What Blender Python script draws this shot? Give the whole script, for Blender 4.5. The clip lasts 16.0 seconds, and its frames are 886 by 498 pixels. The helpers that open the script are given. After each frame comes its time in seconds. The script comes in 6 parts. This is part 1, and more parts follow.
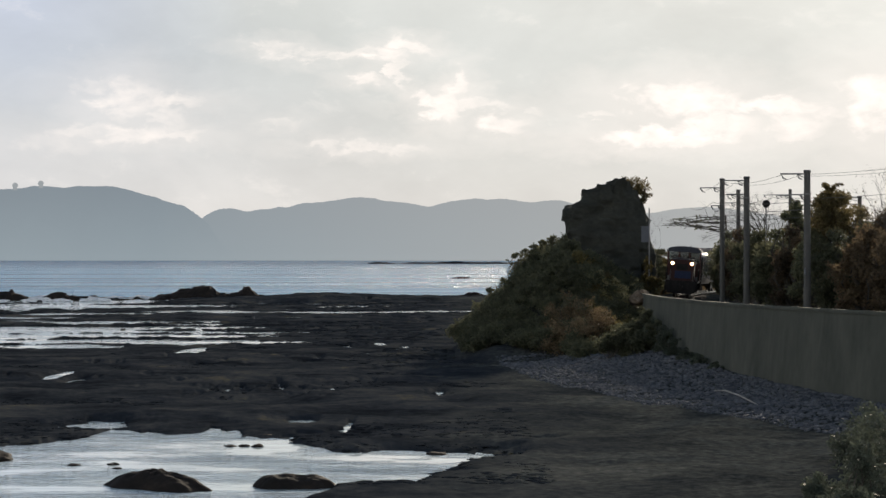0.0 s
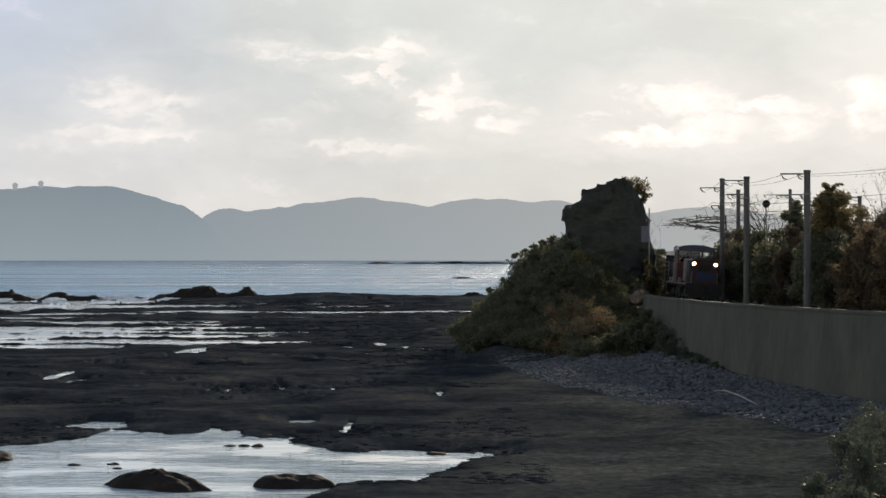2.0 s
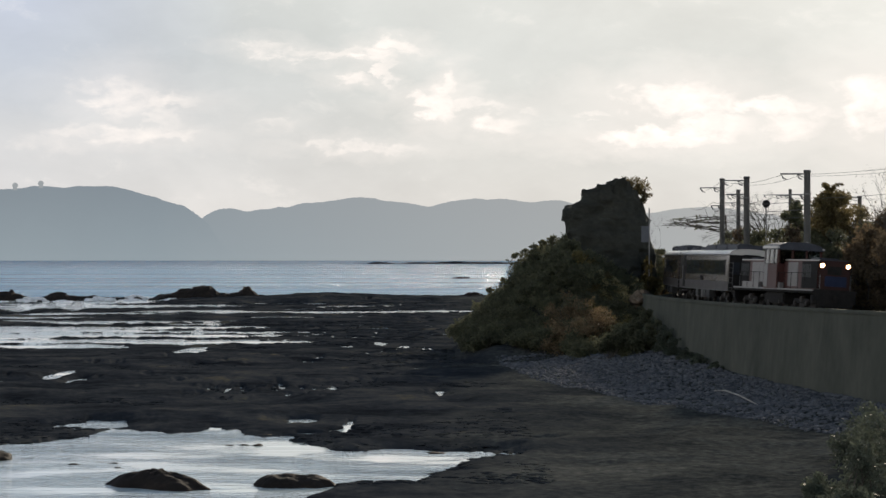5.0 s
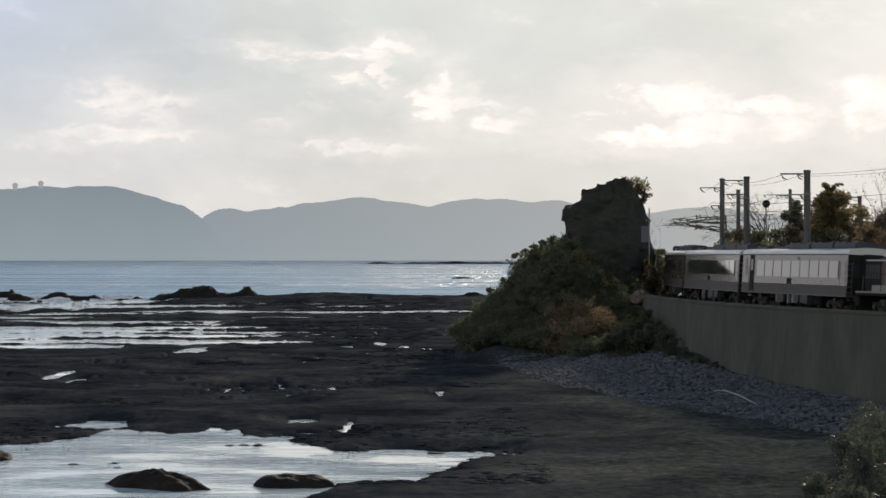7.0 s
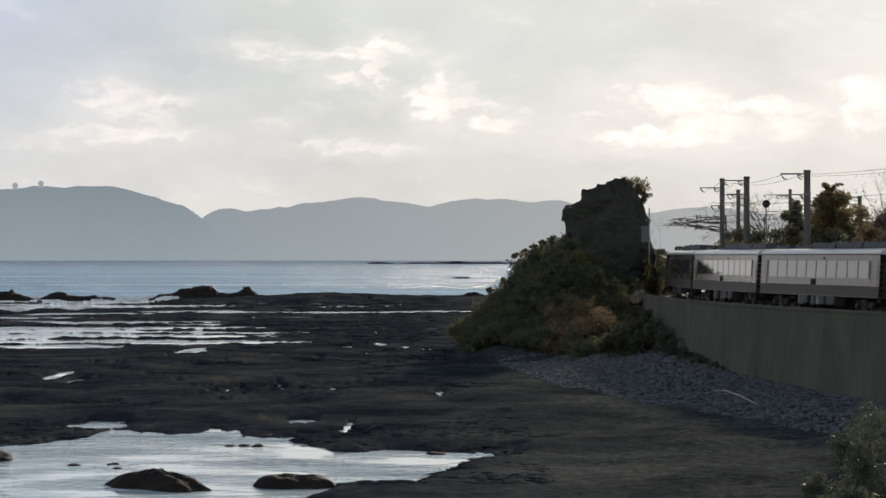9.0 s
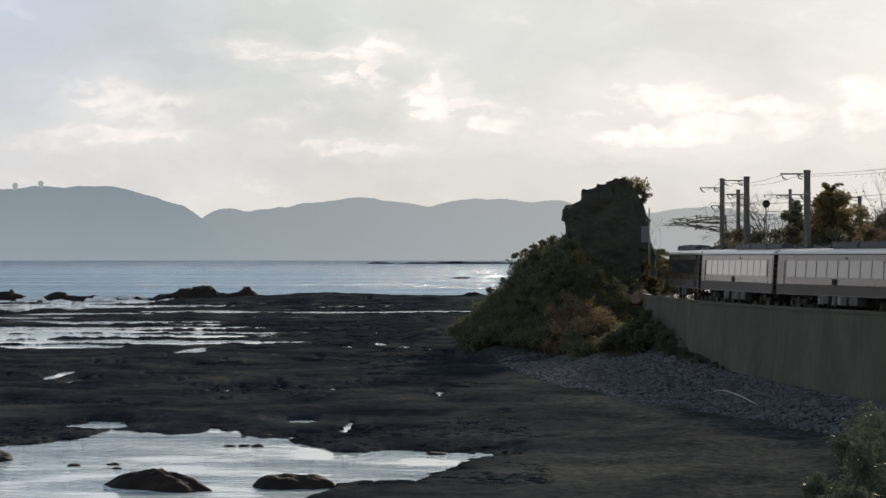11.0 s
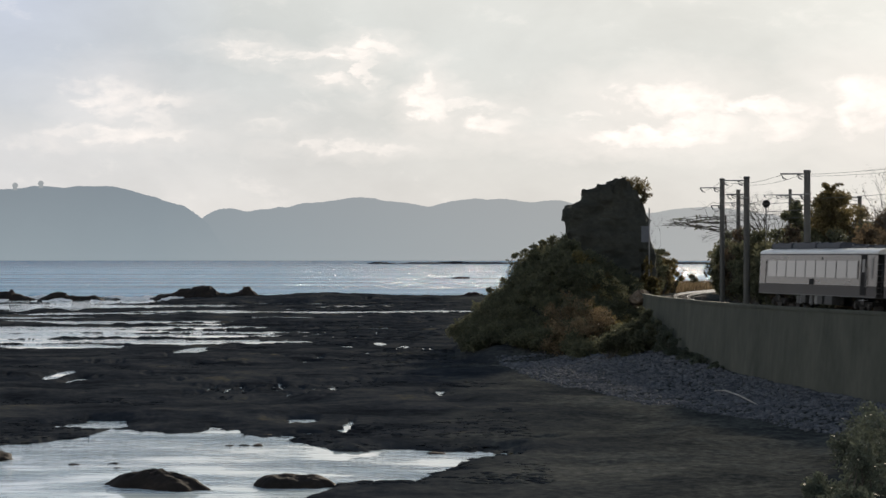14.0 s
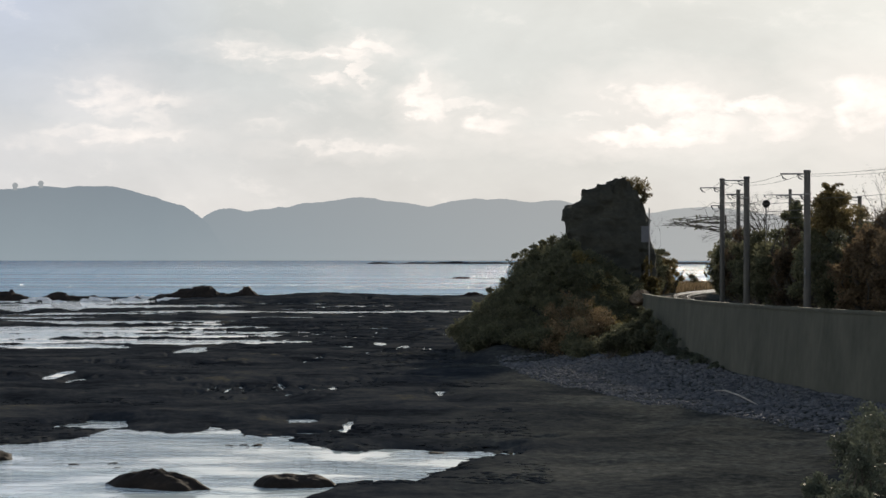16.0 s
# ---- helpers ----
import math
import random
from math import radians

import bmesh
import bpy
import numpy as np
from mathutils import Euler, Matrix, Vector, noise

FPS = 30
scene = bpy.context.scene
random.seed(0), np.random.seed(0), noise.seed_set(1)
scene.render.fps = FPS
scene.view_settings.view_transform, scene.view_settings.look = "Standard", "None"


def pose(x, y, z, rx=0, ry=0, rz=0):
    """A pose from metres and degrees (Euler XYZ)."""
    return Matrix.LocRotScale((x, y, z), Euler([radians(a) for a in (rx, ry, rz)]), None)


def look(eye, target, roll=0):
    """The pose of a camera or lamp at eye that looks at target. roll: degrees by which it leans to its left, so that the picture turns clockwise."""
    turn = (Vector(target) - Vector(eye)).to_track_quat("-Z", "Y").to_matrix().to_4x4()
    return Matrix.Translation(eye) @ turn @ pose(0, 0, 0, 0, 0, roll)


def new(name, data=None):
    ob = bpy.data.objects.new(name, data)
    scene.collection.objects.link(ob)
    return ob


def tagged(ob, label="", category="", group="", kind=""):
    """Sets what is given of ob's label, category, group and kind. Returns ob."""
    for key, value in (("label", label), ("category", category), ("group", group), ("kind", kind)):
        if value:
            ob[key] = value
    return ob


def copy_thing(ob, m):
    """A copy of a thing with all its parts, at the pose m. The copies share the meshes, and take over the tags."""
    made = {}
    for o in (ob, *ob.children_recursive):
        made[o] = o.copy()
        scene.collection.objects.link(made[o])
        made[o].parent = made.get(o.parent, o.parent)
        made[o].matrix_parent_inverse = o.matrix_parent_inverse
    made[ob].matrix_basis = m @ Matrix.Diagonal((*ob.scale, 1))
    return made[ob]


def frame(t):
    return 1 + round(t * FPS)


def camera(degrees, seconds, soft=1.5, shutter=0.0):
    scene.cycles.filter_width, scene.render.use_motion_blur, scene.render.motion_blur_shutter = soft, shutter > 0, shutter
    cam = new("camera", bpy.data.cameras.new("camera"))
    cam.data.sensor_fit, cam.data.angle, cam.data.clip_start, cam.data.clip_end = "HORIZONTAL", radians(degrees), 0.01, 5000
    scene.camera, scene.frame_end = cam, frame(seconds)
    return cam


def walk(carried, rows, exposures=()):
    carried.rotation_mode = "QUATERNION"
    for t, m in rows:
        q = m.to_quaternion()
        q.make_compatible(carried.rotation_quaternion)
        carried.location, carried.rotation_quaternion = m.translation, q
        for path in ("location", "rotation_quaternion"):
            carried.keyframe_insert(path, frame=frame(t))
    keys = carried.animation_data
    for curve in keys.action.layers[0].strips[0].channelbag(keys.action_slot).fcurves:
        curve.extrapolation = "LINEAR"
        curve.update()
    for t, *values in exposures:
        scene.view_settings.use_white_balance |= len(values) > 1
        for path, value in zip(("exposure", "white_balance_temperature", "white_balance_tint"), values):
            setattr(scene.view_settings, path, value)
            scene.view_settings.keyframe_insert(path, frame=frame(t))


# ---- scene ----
EYE = 8.2                       # camera height over the sea
RAIL = 4.84                     # top of rail
TRACK_R, TRACK_X, TRACK_Y, TRACK_A = 197.47, 216.61, 181.08, 0.10779

cam = camera(21.15, 16.0, soft=1.5, shutter=0.5)
walk(cam, [(0.0, pose(0, 0, EYE, 90.18, 0, 0)), (16.0, pose(0, 0, EYE, 90.18, 0, 0))])
scene.view_settings.exposure = 0.0

SUN_AZ, SUN_EL = radians(17), radians(15)


# ---- node helpers ----
def link(nt, a, b):
    nt.links.new(a, b)


def math_node(nt, op, a, b=0.0, c=0.0, clamp=False):
    n = nt.nodes.new("ShaderNodeMath")
    n.operation, n.use_clamp = op, clamp
    for sock, v in zip(n.inputs, (a, b, c)):
        if isinstance(v, (int, float)):
            sock.default_value = v
        else:
            link(nt, v, sock)
    return n.outputs[0]


def noise_node(nt, vec, scale, detail=4.0, rough=0.55, dist=0.0):
    n = nt.nodes.new("ShaderNodeTexNoise")
    n.inputs["Scale"].default_value = scale
    n.inputs["Detail"].default_value = detail
    n.inputs["Roughness"].default_value = rough
    n.inputs["Distortion"].default_value = dist
    if vec is not None:
        link(nt, vec, n.inputs["Vector"])
    return n


def ramp_node(nt, fac, stops):
    n = nt.nodes.new("ShaderNodeValToRGB")
    el = n.color_ramp.elements
    while len(el) < len(stops):
        el.new(0.5)
    for e, (p, c) in zip(el, stops):
        e.position = p
        e.color = (*c, 1) if len(c) == 3 else c
    link(nt, fac, n.inputs["Fac"])
    return n.outputs["Color"]


def mix_color(nt, fac, a, b, mode="MIX"):
    n = nt.nodes.new("ShaderNodeMix")
    n.data_type, n.blend_type = "RGBA", mode
    for sock, v in ((n.inputs[0], fac), (n.inputs[6], a), (n.inputs[7], b)):
        if isinstance(v, (int, float)):
            sock.default_value = v
        elif isinstance(v, tuple):
            sock.default_value = (*v, 1)
        else:
            link(nt, v, sock)
    return n.outputs[2]


CLOUD_LIT = (1.20, 1.09, 1.01)


def bearing(nt, vec):
    """Azimuth, elevation and a flat cloud coordinate of a direction."""
    sep = nt.nodes.new("ShaderNodeSeparateXYZ")
    link(nt, vec, sep.inputs[0])
    x, y, z = sep.outputs
    az = math_node(nt, "ARCTAN2", x, y)
    flat = math_node(nt, "SQRT", math_node(nt, "ADD", math_node(nt, "MULTIPLY", x, x), math_node(nt, "MULTIPLY", y, y)))
    el = math_node(nt, "ARCTAN2", z, flat)
    comb = nt.nodes.new("ShaderNodeCombineXYZ")
    link(nt, az, comb.inputs[0])
    link(nt, math_node(nt, "MULTIPLY", el, 1.9), comb.inputs[1])
    return az, el, comb.outputs[0]


def puff_cover(nt, az, el, uv, features):
    """Lit puffs at the given places, bent by three scales of noise so that outlines billow."""
    curl = noise_node(nt, uv, 120.0, 9.0, 0.62, 0.3)
    puff = noise_node(nt, uv, 55.0, 3.0, 0.5, 0.6)
    sway = nt.nodes.new("ShaderNodeVectorMath")
    sway.operation = "SUBTRACT"
    link(nt, puff.outputs["Color"], sway.inputs[0])
    sway.inputs[1].default_value = (0.5, 0.5, 0.5)
    roll = nt.nodes.new("ShaderNodeVectorMath")
    roll.operation = "SUBTRACT"
    link(nt, curl.outputs["Color"], roll.inputs[0])
    roll.inputs[1].default_value = (0.5, 0.5, 0.5)
    s1, s2 = nt.nodes.new("ShaderNodeSeparateXYZ"), nt.nodes.new("ShaderNodeSeparateXYZ")
    link(nt, sway.outputs[0], s1.inputs[0])
    link(nt, roll.outputs[0], s2.inputs[0])
    az_w = math_node(nt, "ADD", az, math_node(nt, "ADD", math_node(nt, "MULTIPLY", s1.outputs[0], 0.026), math_node(nt, "MULTIPLY", s2.outputs[0], 0.016)))
    el_w = math_node(nt, "ADD", el, math_node(nt, "ADD", math_node(nt, "MULTIPLY", s1.outputs[1], 0.011), math_node(nt, "MULTIPLY", s2.outputs[1], 0.009)))
    total, soft = None, None
    for a, e, ra, re, gain in features:
        u = math_node(nt, "DIVIDE", math_node(nt, "SUBTRACT", az_w, a), ra * 1.3)
        v = math_node(nt, "DIVIDE", math_node(nt, "SUBTRACT", el_w, e), re * 1.25 + 0.0012)
        r = math_node(nt, "SQRT", math_node(nt, "ADD", math_node(nt, "MULTIPLY", u, u), math_node(nt, "MULTIPLY", v, v)))
        m = math_node(nt, "MULTIPLY", math_node(nt, "MULTIPLY", math_node(nt, "SUBTRACT", 1.3, r), 1.2, clamp=True), gain)
        h = math_node(nt, "MULTIPLY", math_node(nt, "MULTIPLY", math_node(nt, "SUBTRACT", 2.6, r), 0.22, clamp=True), gain)
        total = m if total is None else math_node(nt, "MAXIMUM", total, m)
        soft = h if soft is None else math_node(nt, "MAXIMUM", soft, h)
    grain = math_node(nt, "MULTIPLY", math_node(nt, "SUBTRACT", math_node(nt, "ADD", math_node(nt, "MULTIPLY", puff.outputs["Fac"], 0.5), math_node(nt, "MULTIPLY", curl.outputs["Fac"], 0.5)), 0.34), 3.4, clamp=True)
    total = math_node(nt, "MULTIPLY", total, math_node(nt, "MULTIPLY_ADD", grain, 0.70, 0.40))
    return math_node(nt, "MAXIMUM", total, math_node(nt, "MULTIPLY", soft, 0.8))


def sky_nodes(nt, vec, features):
    """The cloudy evening sky by direction: azimuth and elevation in radians."""
    az, el, uv = bearing(nt, vec)
    broad = noise_node(nt, uv, 9.0, 5.0, 0.55, 0.4)
    fine = noise_node(nt, uv, 30.0, 10.0, 0.64, 0.25)
    # the veil: warm white towards the sun, blue-grey aside, brightened opposite as unseen fill
    da = math_node(nt, "MULTIPLY", math_node(nt, "SUBTRACT", az, SUN_AZ), 1.0)
    de = math_node(nt, "MULTIPLY", math_node(nt, "SUBTRACT", el, SUN_EL), 1.35)
    gap = math_node(nt, "SQRT", math_node(nt, "ADD", math_node(nt, "MULTIPLY", da, da), math_node(nt, "MULTIPLY", de, de)))
    veil = ramp_node(nt, math_node(nt, "DIVIDE", gap, 1.6, clamp=True), [
        (0.0, (1.35, 1.28, 1.17)), (0.07, (1.05, 1.01, 0.94)), (0.15, (0.88, 0.865, 0.805)), (0.26, (0.70, 0.715, 0.69)),
        (0.36, (0.565, 0.61, 0.665)), (0.6, (0.78, 0.80, 0.84)), (1.0, (1.48, 1.40, 1.31))])
    low = math_node(nt, "SUBTRACT", 1.0, math_node(nt, "DIVIDE", el, 0.085), clamp=True)
    veil = mix_color(nt, math_node(nt, "MULTIPLY", low, 0.72), veil, (0.84, 0.77, 0.70))
    high = math_node(nt, "DIVIDE", math_node(nt, "SUBTRACT", el, 0.11), 0.30, clamp=True)
    veil = mix_color(nt, math_node(nt, "MULTIPLY", high, 0.85), veil, (0.42, 0.56, 0.77))
    rift = math_node(nt, "MULTIPLY", math_node(nt, "DIVIDE", math_node(nt, "SUBTRACT", -0.085, az), 0.09, clamp=True), math_node(nt, "DIVIDE", math_node(nt, "SUBTRACT", el, 0.055), 0.06, clamp=True))
    rift = math_node(nt, "MULTIPLY", rift, math_node(nt, "MULTIPLY", math_node(nt, "DIVIDE", math_node(nt, "ADD", az, 0.6), 0.3, clamp=True), math_node(nt, "DIVIDE", math_node(nt, "SUBTRACT", 0.3, el), 0.15, clamp=True)))
    veil = mix_color(nt, math_node(nt, "MULTIPLY", rift, 0.75), veil, (0.60, 0.655, 0.80))
    shade = math_node(nt, "MULTIPLY_ADD", math_node(nt, "ADD", math_node(nt, "MULTIPLY", broad.outputs["Fac"], 0.75), math_node(nt, "MULTIPLY", fine.outputs["Fac"], 0.25)), 0.55, 0.72)
    col = mix_color(nt, 1.0, veil, shade, "MULTIPLY")
    lit = math_node(nt, "MULTIPLY", math_node(nt, "SUBTRACT", broad.outputs["Fac"], 0.56, clamp=True), 0.5)
    if features:
        wisp = math_node(nt, "MULTIPLY", math_node(nt, "SUBTRACT", fine.outputs["Fac"], 0.56, clamp=True), 1.2)
        lit = math_node(nt, "MAXIMUM", lit, wisp)
        lit = math_node(nt, "MAXIMUM", lit, puff_cover(nt, az, el, uv, features))
    lit = math_node(nt, "MINIMUM", lit, 1.0)
    return mix_color(nt, lit, col, CLOUD_LIT), az, el


# ---- world and sun ----
world = bpy.data.worlds.new("evening_sky")
world.use_nodes = True
scene.world = world
wn = world.node_tree
wn.nodes.clear()
w_out = wn.nodes.new("ShaderNodeOutputWorld")
w_sky = wn.nodes.new("ShaderNodeTexSky")
w_sky.sky_type, w_sky.sun_disc = "NISHITA", False
w_sky.sun_elevation, w_sky.sun_rotation = SUN_EL, SUN_AZ
w_vec = wn.nodes.new("ShaderNodeTexCoord")
w_col, _, w_el = sky_nodes(wn, w_vec.outputs["Generated"], None)
b_clear = wn.nodes.new("ShaderNodeBackground")
b_clear.inputs["Strength"].default_value = 0.10
link(wn, w_sky.outputs[0], b_clear.inputs["Color"])
b_cloud = wn.nodes.new("ShaderNodeBackground")
b_cloud.inputs["Strength"].default_value = 1.0
link(wn, w_col, b_cloud.inputs["Color"])
w_mix = wn.nodes.new("ShaderNodeMixShader")
link(wn, math_node(wn, "SUBTRACT", 1.0, math_node(wn, "MULTIPLY", math_node(wn, "SUBTRACT", w_el, 0.2, clamp=True), 1.6), clamp=True), w_mix.inputs[0])
link(wn, b_clear.outputs[0], w_mix.inputs[1])
link(wn, b_cloud.outputs[0], w_mix.inputs[2])
link(wn, w_mix.outputs[0], w_out.inputs["Surface"])

sun = new("sun", bpy.data.lights.new("sun", "SUN"))
sun.data.energy, sun.data.angle, sun.data.color = 4.6, radians(2.0), (1.0, 0.86, 0.68)
sun.matrix_world = look((math.sin(SUN_AZ) * 500, math.cos(SUN_AZ) * 500, math.tan(SUN_EL) * 500), (0, 0, 0))


# ---- materials ----
def surface(name, stops, scale=3.0, rough=0.8, rough_var=0.1, bump=0.3, bump_scale=25.0, metallic=0.0, spec=0.5, coat=0.0,
            stretch=(1, 1, 1), detail=6.0, per_piece=0.0, dist=0.02):
    """Colour ramp over two scales of noise, with gloss variation and relief."""
    m = bpy.data.materials.new(name)
    m.use_nodes = True
    nt = m.node_tree
    b = nt.nodes["Principled BSDF"]
    tc = nt.nodes.new("ShaderNodeTexCoord")
    mp = nt.nodes.new("ShaderNodeMapping")
    mp.inputs["Scale"].default_value = stretch
    link(nt, tc.outputs["Object"], mp.inputs["Vector"])
    vec = mp.outputs[0]
    n1 = noise_node(nt, vec, scale, detail, 0.6, 0.3)
    n2 = noise_node(nt, vec, bump_scale, 5.0, 0.6)
    fac = math_node(nt, "ADD", math_node(nt, "MULTIPLY", n1.outputs["Fac"], 0.7), math_node(nt, "MULTIPLY", n2.outputs["Fac"], 0.3))
    if per_piece:
        oi = nt.nodes.new("ShaderNodeObjectInfo")
        geo = nt.nodes.new("ShaderNodeNewGeometry")
        both = math_node(nt, "ADD", oi.outputs["Random"], geo.outputs["Random Per Island"])
        fac = math_node(nt, "ADD", fac, math_node(nt, "MULTIPLY", math_node(nt, "SUBTRACT", both, 1.0), per_piece))
    link(nt, ramp_node(nt, fac, stops), b.inputs["Base Color"])
    link(nt, math_node(nt, "MULTIPLY_ADD", n1.outputs["Fac"], rough_var * 2, rough - rough_var, clamp=True), b.inputs["Roughness"])
    b.inputs["Metallic"].default_value = metallic
    b.inputs["Specular IOR Level"].default_value = spec
    b.inputs["Coat Weight"].default_value = coat
    b.inputs["Coat Roughness"].default_value = 0.08
    if bump:
        bn = nt.nodes.new("ShaderNodeBump")
        bn.inputs["Strength"].default_value = bump
        bn.inputs["Distance"].default_value = dist
        link(nt, fac, bn.inputs["Height"])
        link(nt, bn.outputs[0], b.inputs["Normal"])
    return m


def leaf_material(name, dark, mid, light, through_light=0.55):
    m = surface(name, [(0.25, dark), (0.5, mid), (0.8, light)], 0.8, 0.6, 0.1, 0.0, 6.0, spec=0.1, per_piece=0.32)
    nt = m.node_tree
    b = nt.nodes["Principled BSDF"]
    out = nt.nodes["Material Output"]
    tr = nt.nodes.new("ShaderNodeBsdfTranslucent")
    link(nt, b.inputs["Base Color"].links[0].from_socket, tr.inputs["Color"])
    mx = nt.nodes.new("ShaderNodeMixShader")
    mx.inputs[0].default_value = through_light
    link(nt, b.outputs[0], mx.inputs[1])
    link(nt, tr.outputs[0], mx.inputs[2])
    link(nt, mx.outputs[0], out.inputs["Surface"])
    return m


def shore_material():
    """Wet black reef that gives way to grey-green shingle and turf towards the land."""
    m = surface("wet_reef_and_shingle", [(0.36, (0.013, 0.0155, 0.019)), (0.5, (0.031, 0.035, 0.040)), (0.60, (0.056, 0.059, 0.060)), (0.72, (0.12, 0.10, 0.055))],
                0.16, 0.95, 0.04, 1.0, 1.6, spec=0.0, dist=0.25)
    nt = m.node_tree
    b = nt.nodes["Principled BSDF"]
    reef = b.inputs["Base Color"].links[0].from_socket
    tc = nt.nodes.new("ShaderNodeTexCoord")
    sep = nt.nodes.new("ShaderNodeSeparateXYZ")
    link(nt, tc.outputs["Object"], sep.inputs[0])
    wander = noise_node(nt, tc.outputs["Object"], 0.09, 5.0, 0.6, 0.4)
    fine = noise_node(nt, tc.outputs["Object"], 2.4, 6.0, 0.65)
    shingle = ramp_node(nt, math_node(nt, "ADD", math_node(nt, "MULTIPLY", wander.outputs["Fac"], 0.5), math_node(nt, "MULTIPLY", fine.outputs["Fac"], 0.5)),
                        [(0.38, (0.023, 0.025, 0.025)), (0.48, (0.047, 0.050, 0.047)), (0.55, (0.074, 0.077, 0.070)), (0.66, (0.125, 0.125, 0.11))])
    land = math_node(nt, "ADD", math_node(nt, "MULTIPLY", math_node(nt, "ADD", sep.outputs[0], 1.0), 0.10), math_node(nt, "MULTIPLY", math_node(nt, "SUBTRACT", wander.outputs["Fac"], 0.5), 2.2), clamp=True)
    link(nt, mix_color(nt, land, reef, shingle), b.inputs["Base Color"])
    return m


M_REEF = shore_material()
M_BOULDER = surface("dark_reef_boulder", [(0.3, (0.011, 0.010, 0.010)), (0.55, (0.025, 0.021, 0.018)), (0.8, (0.056, 0.042, 0.030))],
                    0.7, 0.8, 0.12, 0.8, 5.0, spec=0.05, dist=0.08)
M_CLIFF = surface("dark_cliff_rock", [(0.3, (0.024, 0.026, 0.023)), (0.55, (0.045, 0.047, 0.040)), (0.8, (0.080, 0.080, 0.066))],
                  0.5, 0.95, 0.04, 1.0, 3.0, spec=0.05, dist=0.15, stretch=(1, 1, 1.8))
M_EARTH = surface("bare_tan_earth", [(0.3, (0.10, 0.075, 0.052)), (0.55, (0.17, 0.13, 0.092)), (0.8, (0.25, 0.20, 0.145))], 1.6, 0.95, 0.04, 0.8, 9.0, spec=0.05, dist=0.06)
M_COBBLE = surface("grey_cobble", [(0.3, (0.046, 0.050, 0.057)), (0.55, (0.078, 0.084, 0.094)), (0.8, (0.125, 0.132, 0.142))],
                   1.5, 0.85, 0.1, 0.5, 14.0, spec=0.08, per_piece=0.35)
M_CONCRETE = surface("weathered_concrete", [(0.30, (0.055, 0.059, 0.050)), (0.5, (0.082, 0.086, 0.072)), (0.74, (0.118, 0.120, 0.100))],
                     0.30, 0.9, 0.05, 0.5, 2.2, spec=0.05, stretch=(1, 1, 0.4), per_piece=0.05)
M_POLE = surface("pole_concrete", [(0.3, (0.055, 0.055, 0.05)), (0.6, (0.09, 0.088, 0.08)), (0.85, (0.13, 0.125, 0.11))],
                 1.2, 0.8, 0.08, 0.3, 12.0, stretch=(1, 1, 0.3))
M_STEEL = surface("galvanised_steel", [(0.3, (0.10, 0.10, 0.10)), (0.7, (0.22, 0.22, 0.22))], 4.0, 0.5, 0.1, 0.1, 30.0, metallic=0.6)
M_RAIL = surface("worn_rail_steel", [(0.3, (0.50, 0.46, 0.41)), (0.7, (0.70, 0.65, 0.58))], 6.0, 0.22, 0.06, 0.05, 40.0, metallic=1.0)
M_BALLAST = surface("rusty_ballast", [(0.3, (0.026, 0.023, 0.020)), (0.55, (0.056, 0.047, 0.039)), (0.8, (0.10, 0.082, 0.065))], 9.0, 0.9, 0.05, 1.0, 22.0, spec=0.03, dist=0.06)
M_SLEEPER = surface("concrete_sleeper", [(0.3, (0.055, 0.052, 0.046)), (0.7, (0.11, 0.10, 0.088))], 3.0, 0.9, 0.05, 0.3, 20.0, spec=0.05, per_piece=0.2)
M_BARK = surface("grey_bark", [(0.3, (0.030, 0.026, 0.022)), (0.7, (0.085, 0.075, 0.062))], 3.0, 0.9, 0.05, 0.6, 14.0, stretch=(1, 1, 0.3))
M_LEAF = leaf_material("dark_evergreen_leaf", (0.075, 0.078, 0.050), (0.115, 0.118, 0.074), (0.17, 0.17, 0.10))
M_LEAF_OLIVE = leaf_material("olive_leaf", (0.08, 0.065, 0.03), (0.15, 0.125, 0.055), (0.26, 0.21, 0.09))
# lighter copy of the olive leaf: low sunlight is put into its colour
M_LEAF_SUNLIT = leaf_material("sun_painted_olive_leaf", (0.14, 0.12, 0.05), (0.27, 0.23, 0.10), (0.50, 0.43, 0.22), 0.5)
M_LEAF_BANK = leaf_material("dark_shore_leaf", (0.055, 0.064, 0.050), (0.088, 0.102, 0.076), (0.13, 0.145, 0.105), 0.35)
gloss = M_LEAF_SUNLIT.node_tree.nodes["Principled BSDF"].inputs
M_LEAF_SUNLIT.node_tree.links.remove(gloss["Roughness"].links[0])
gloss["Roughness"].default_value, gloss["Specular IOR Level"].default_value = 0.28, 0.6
M_LEAF_TREE = leaf_material("sunlit_rust_green_leaf", (0.08, 0.066, 0.038), (0.14, 0.115, 0.058), (0.24, 0.19, 0.09), 0.55)
M_LEAF_RUST = leaf_material("rusty_autumn_leaf", (0.07, 0.054, 0.038), (0.115, 0.088, 0.058), (0.19, 0.14, 0.085), 0.6)
M_DRY = leaf_material("dry_grass_blade", (0.085, 0.062, 0.036), (0.17, 0.125, 0.072), (0.28, 0.21, 0.125), 0.35)
M_PAINT_COACH = surface("dark_brown_coach_paint", [(0.3, (0.044, 0.031, 0.022)), (0.6, (0.062, 0.044, 0.031)), (0.85, (0.086, 0.062, 0.045))],
                       0.8, 0.26, 0.06, 0.03, 3.0, spec=0.4, coat=0.30, stretch=(0.4, 1, 1))
M_PAINT_COACH.node_tree.nodes["Principled BSDF"].inputs["Coat IOR"].default_value = 1.5
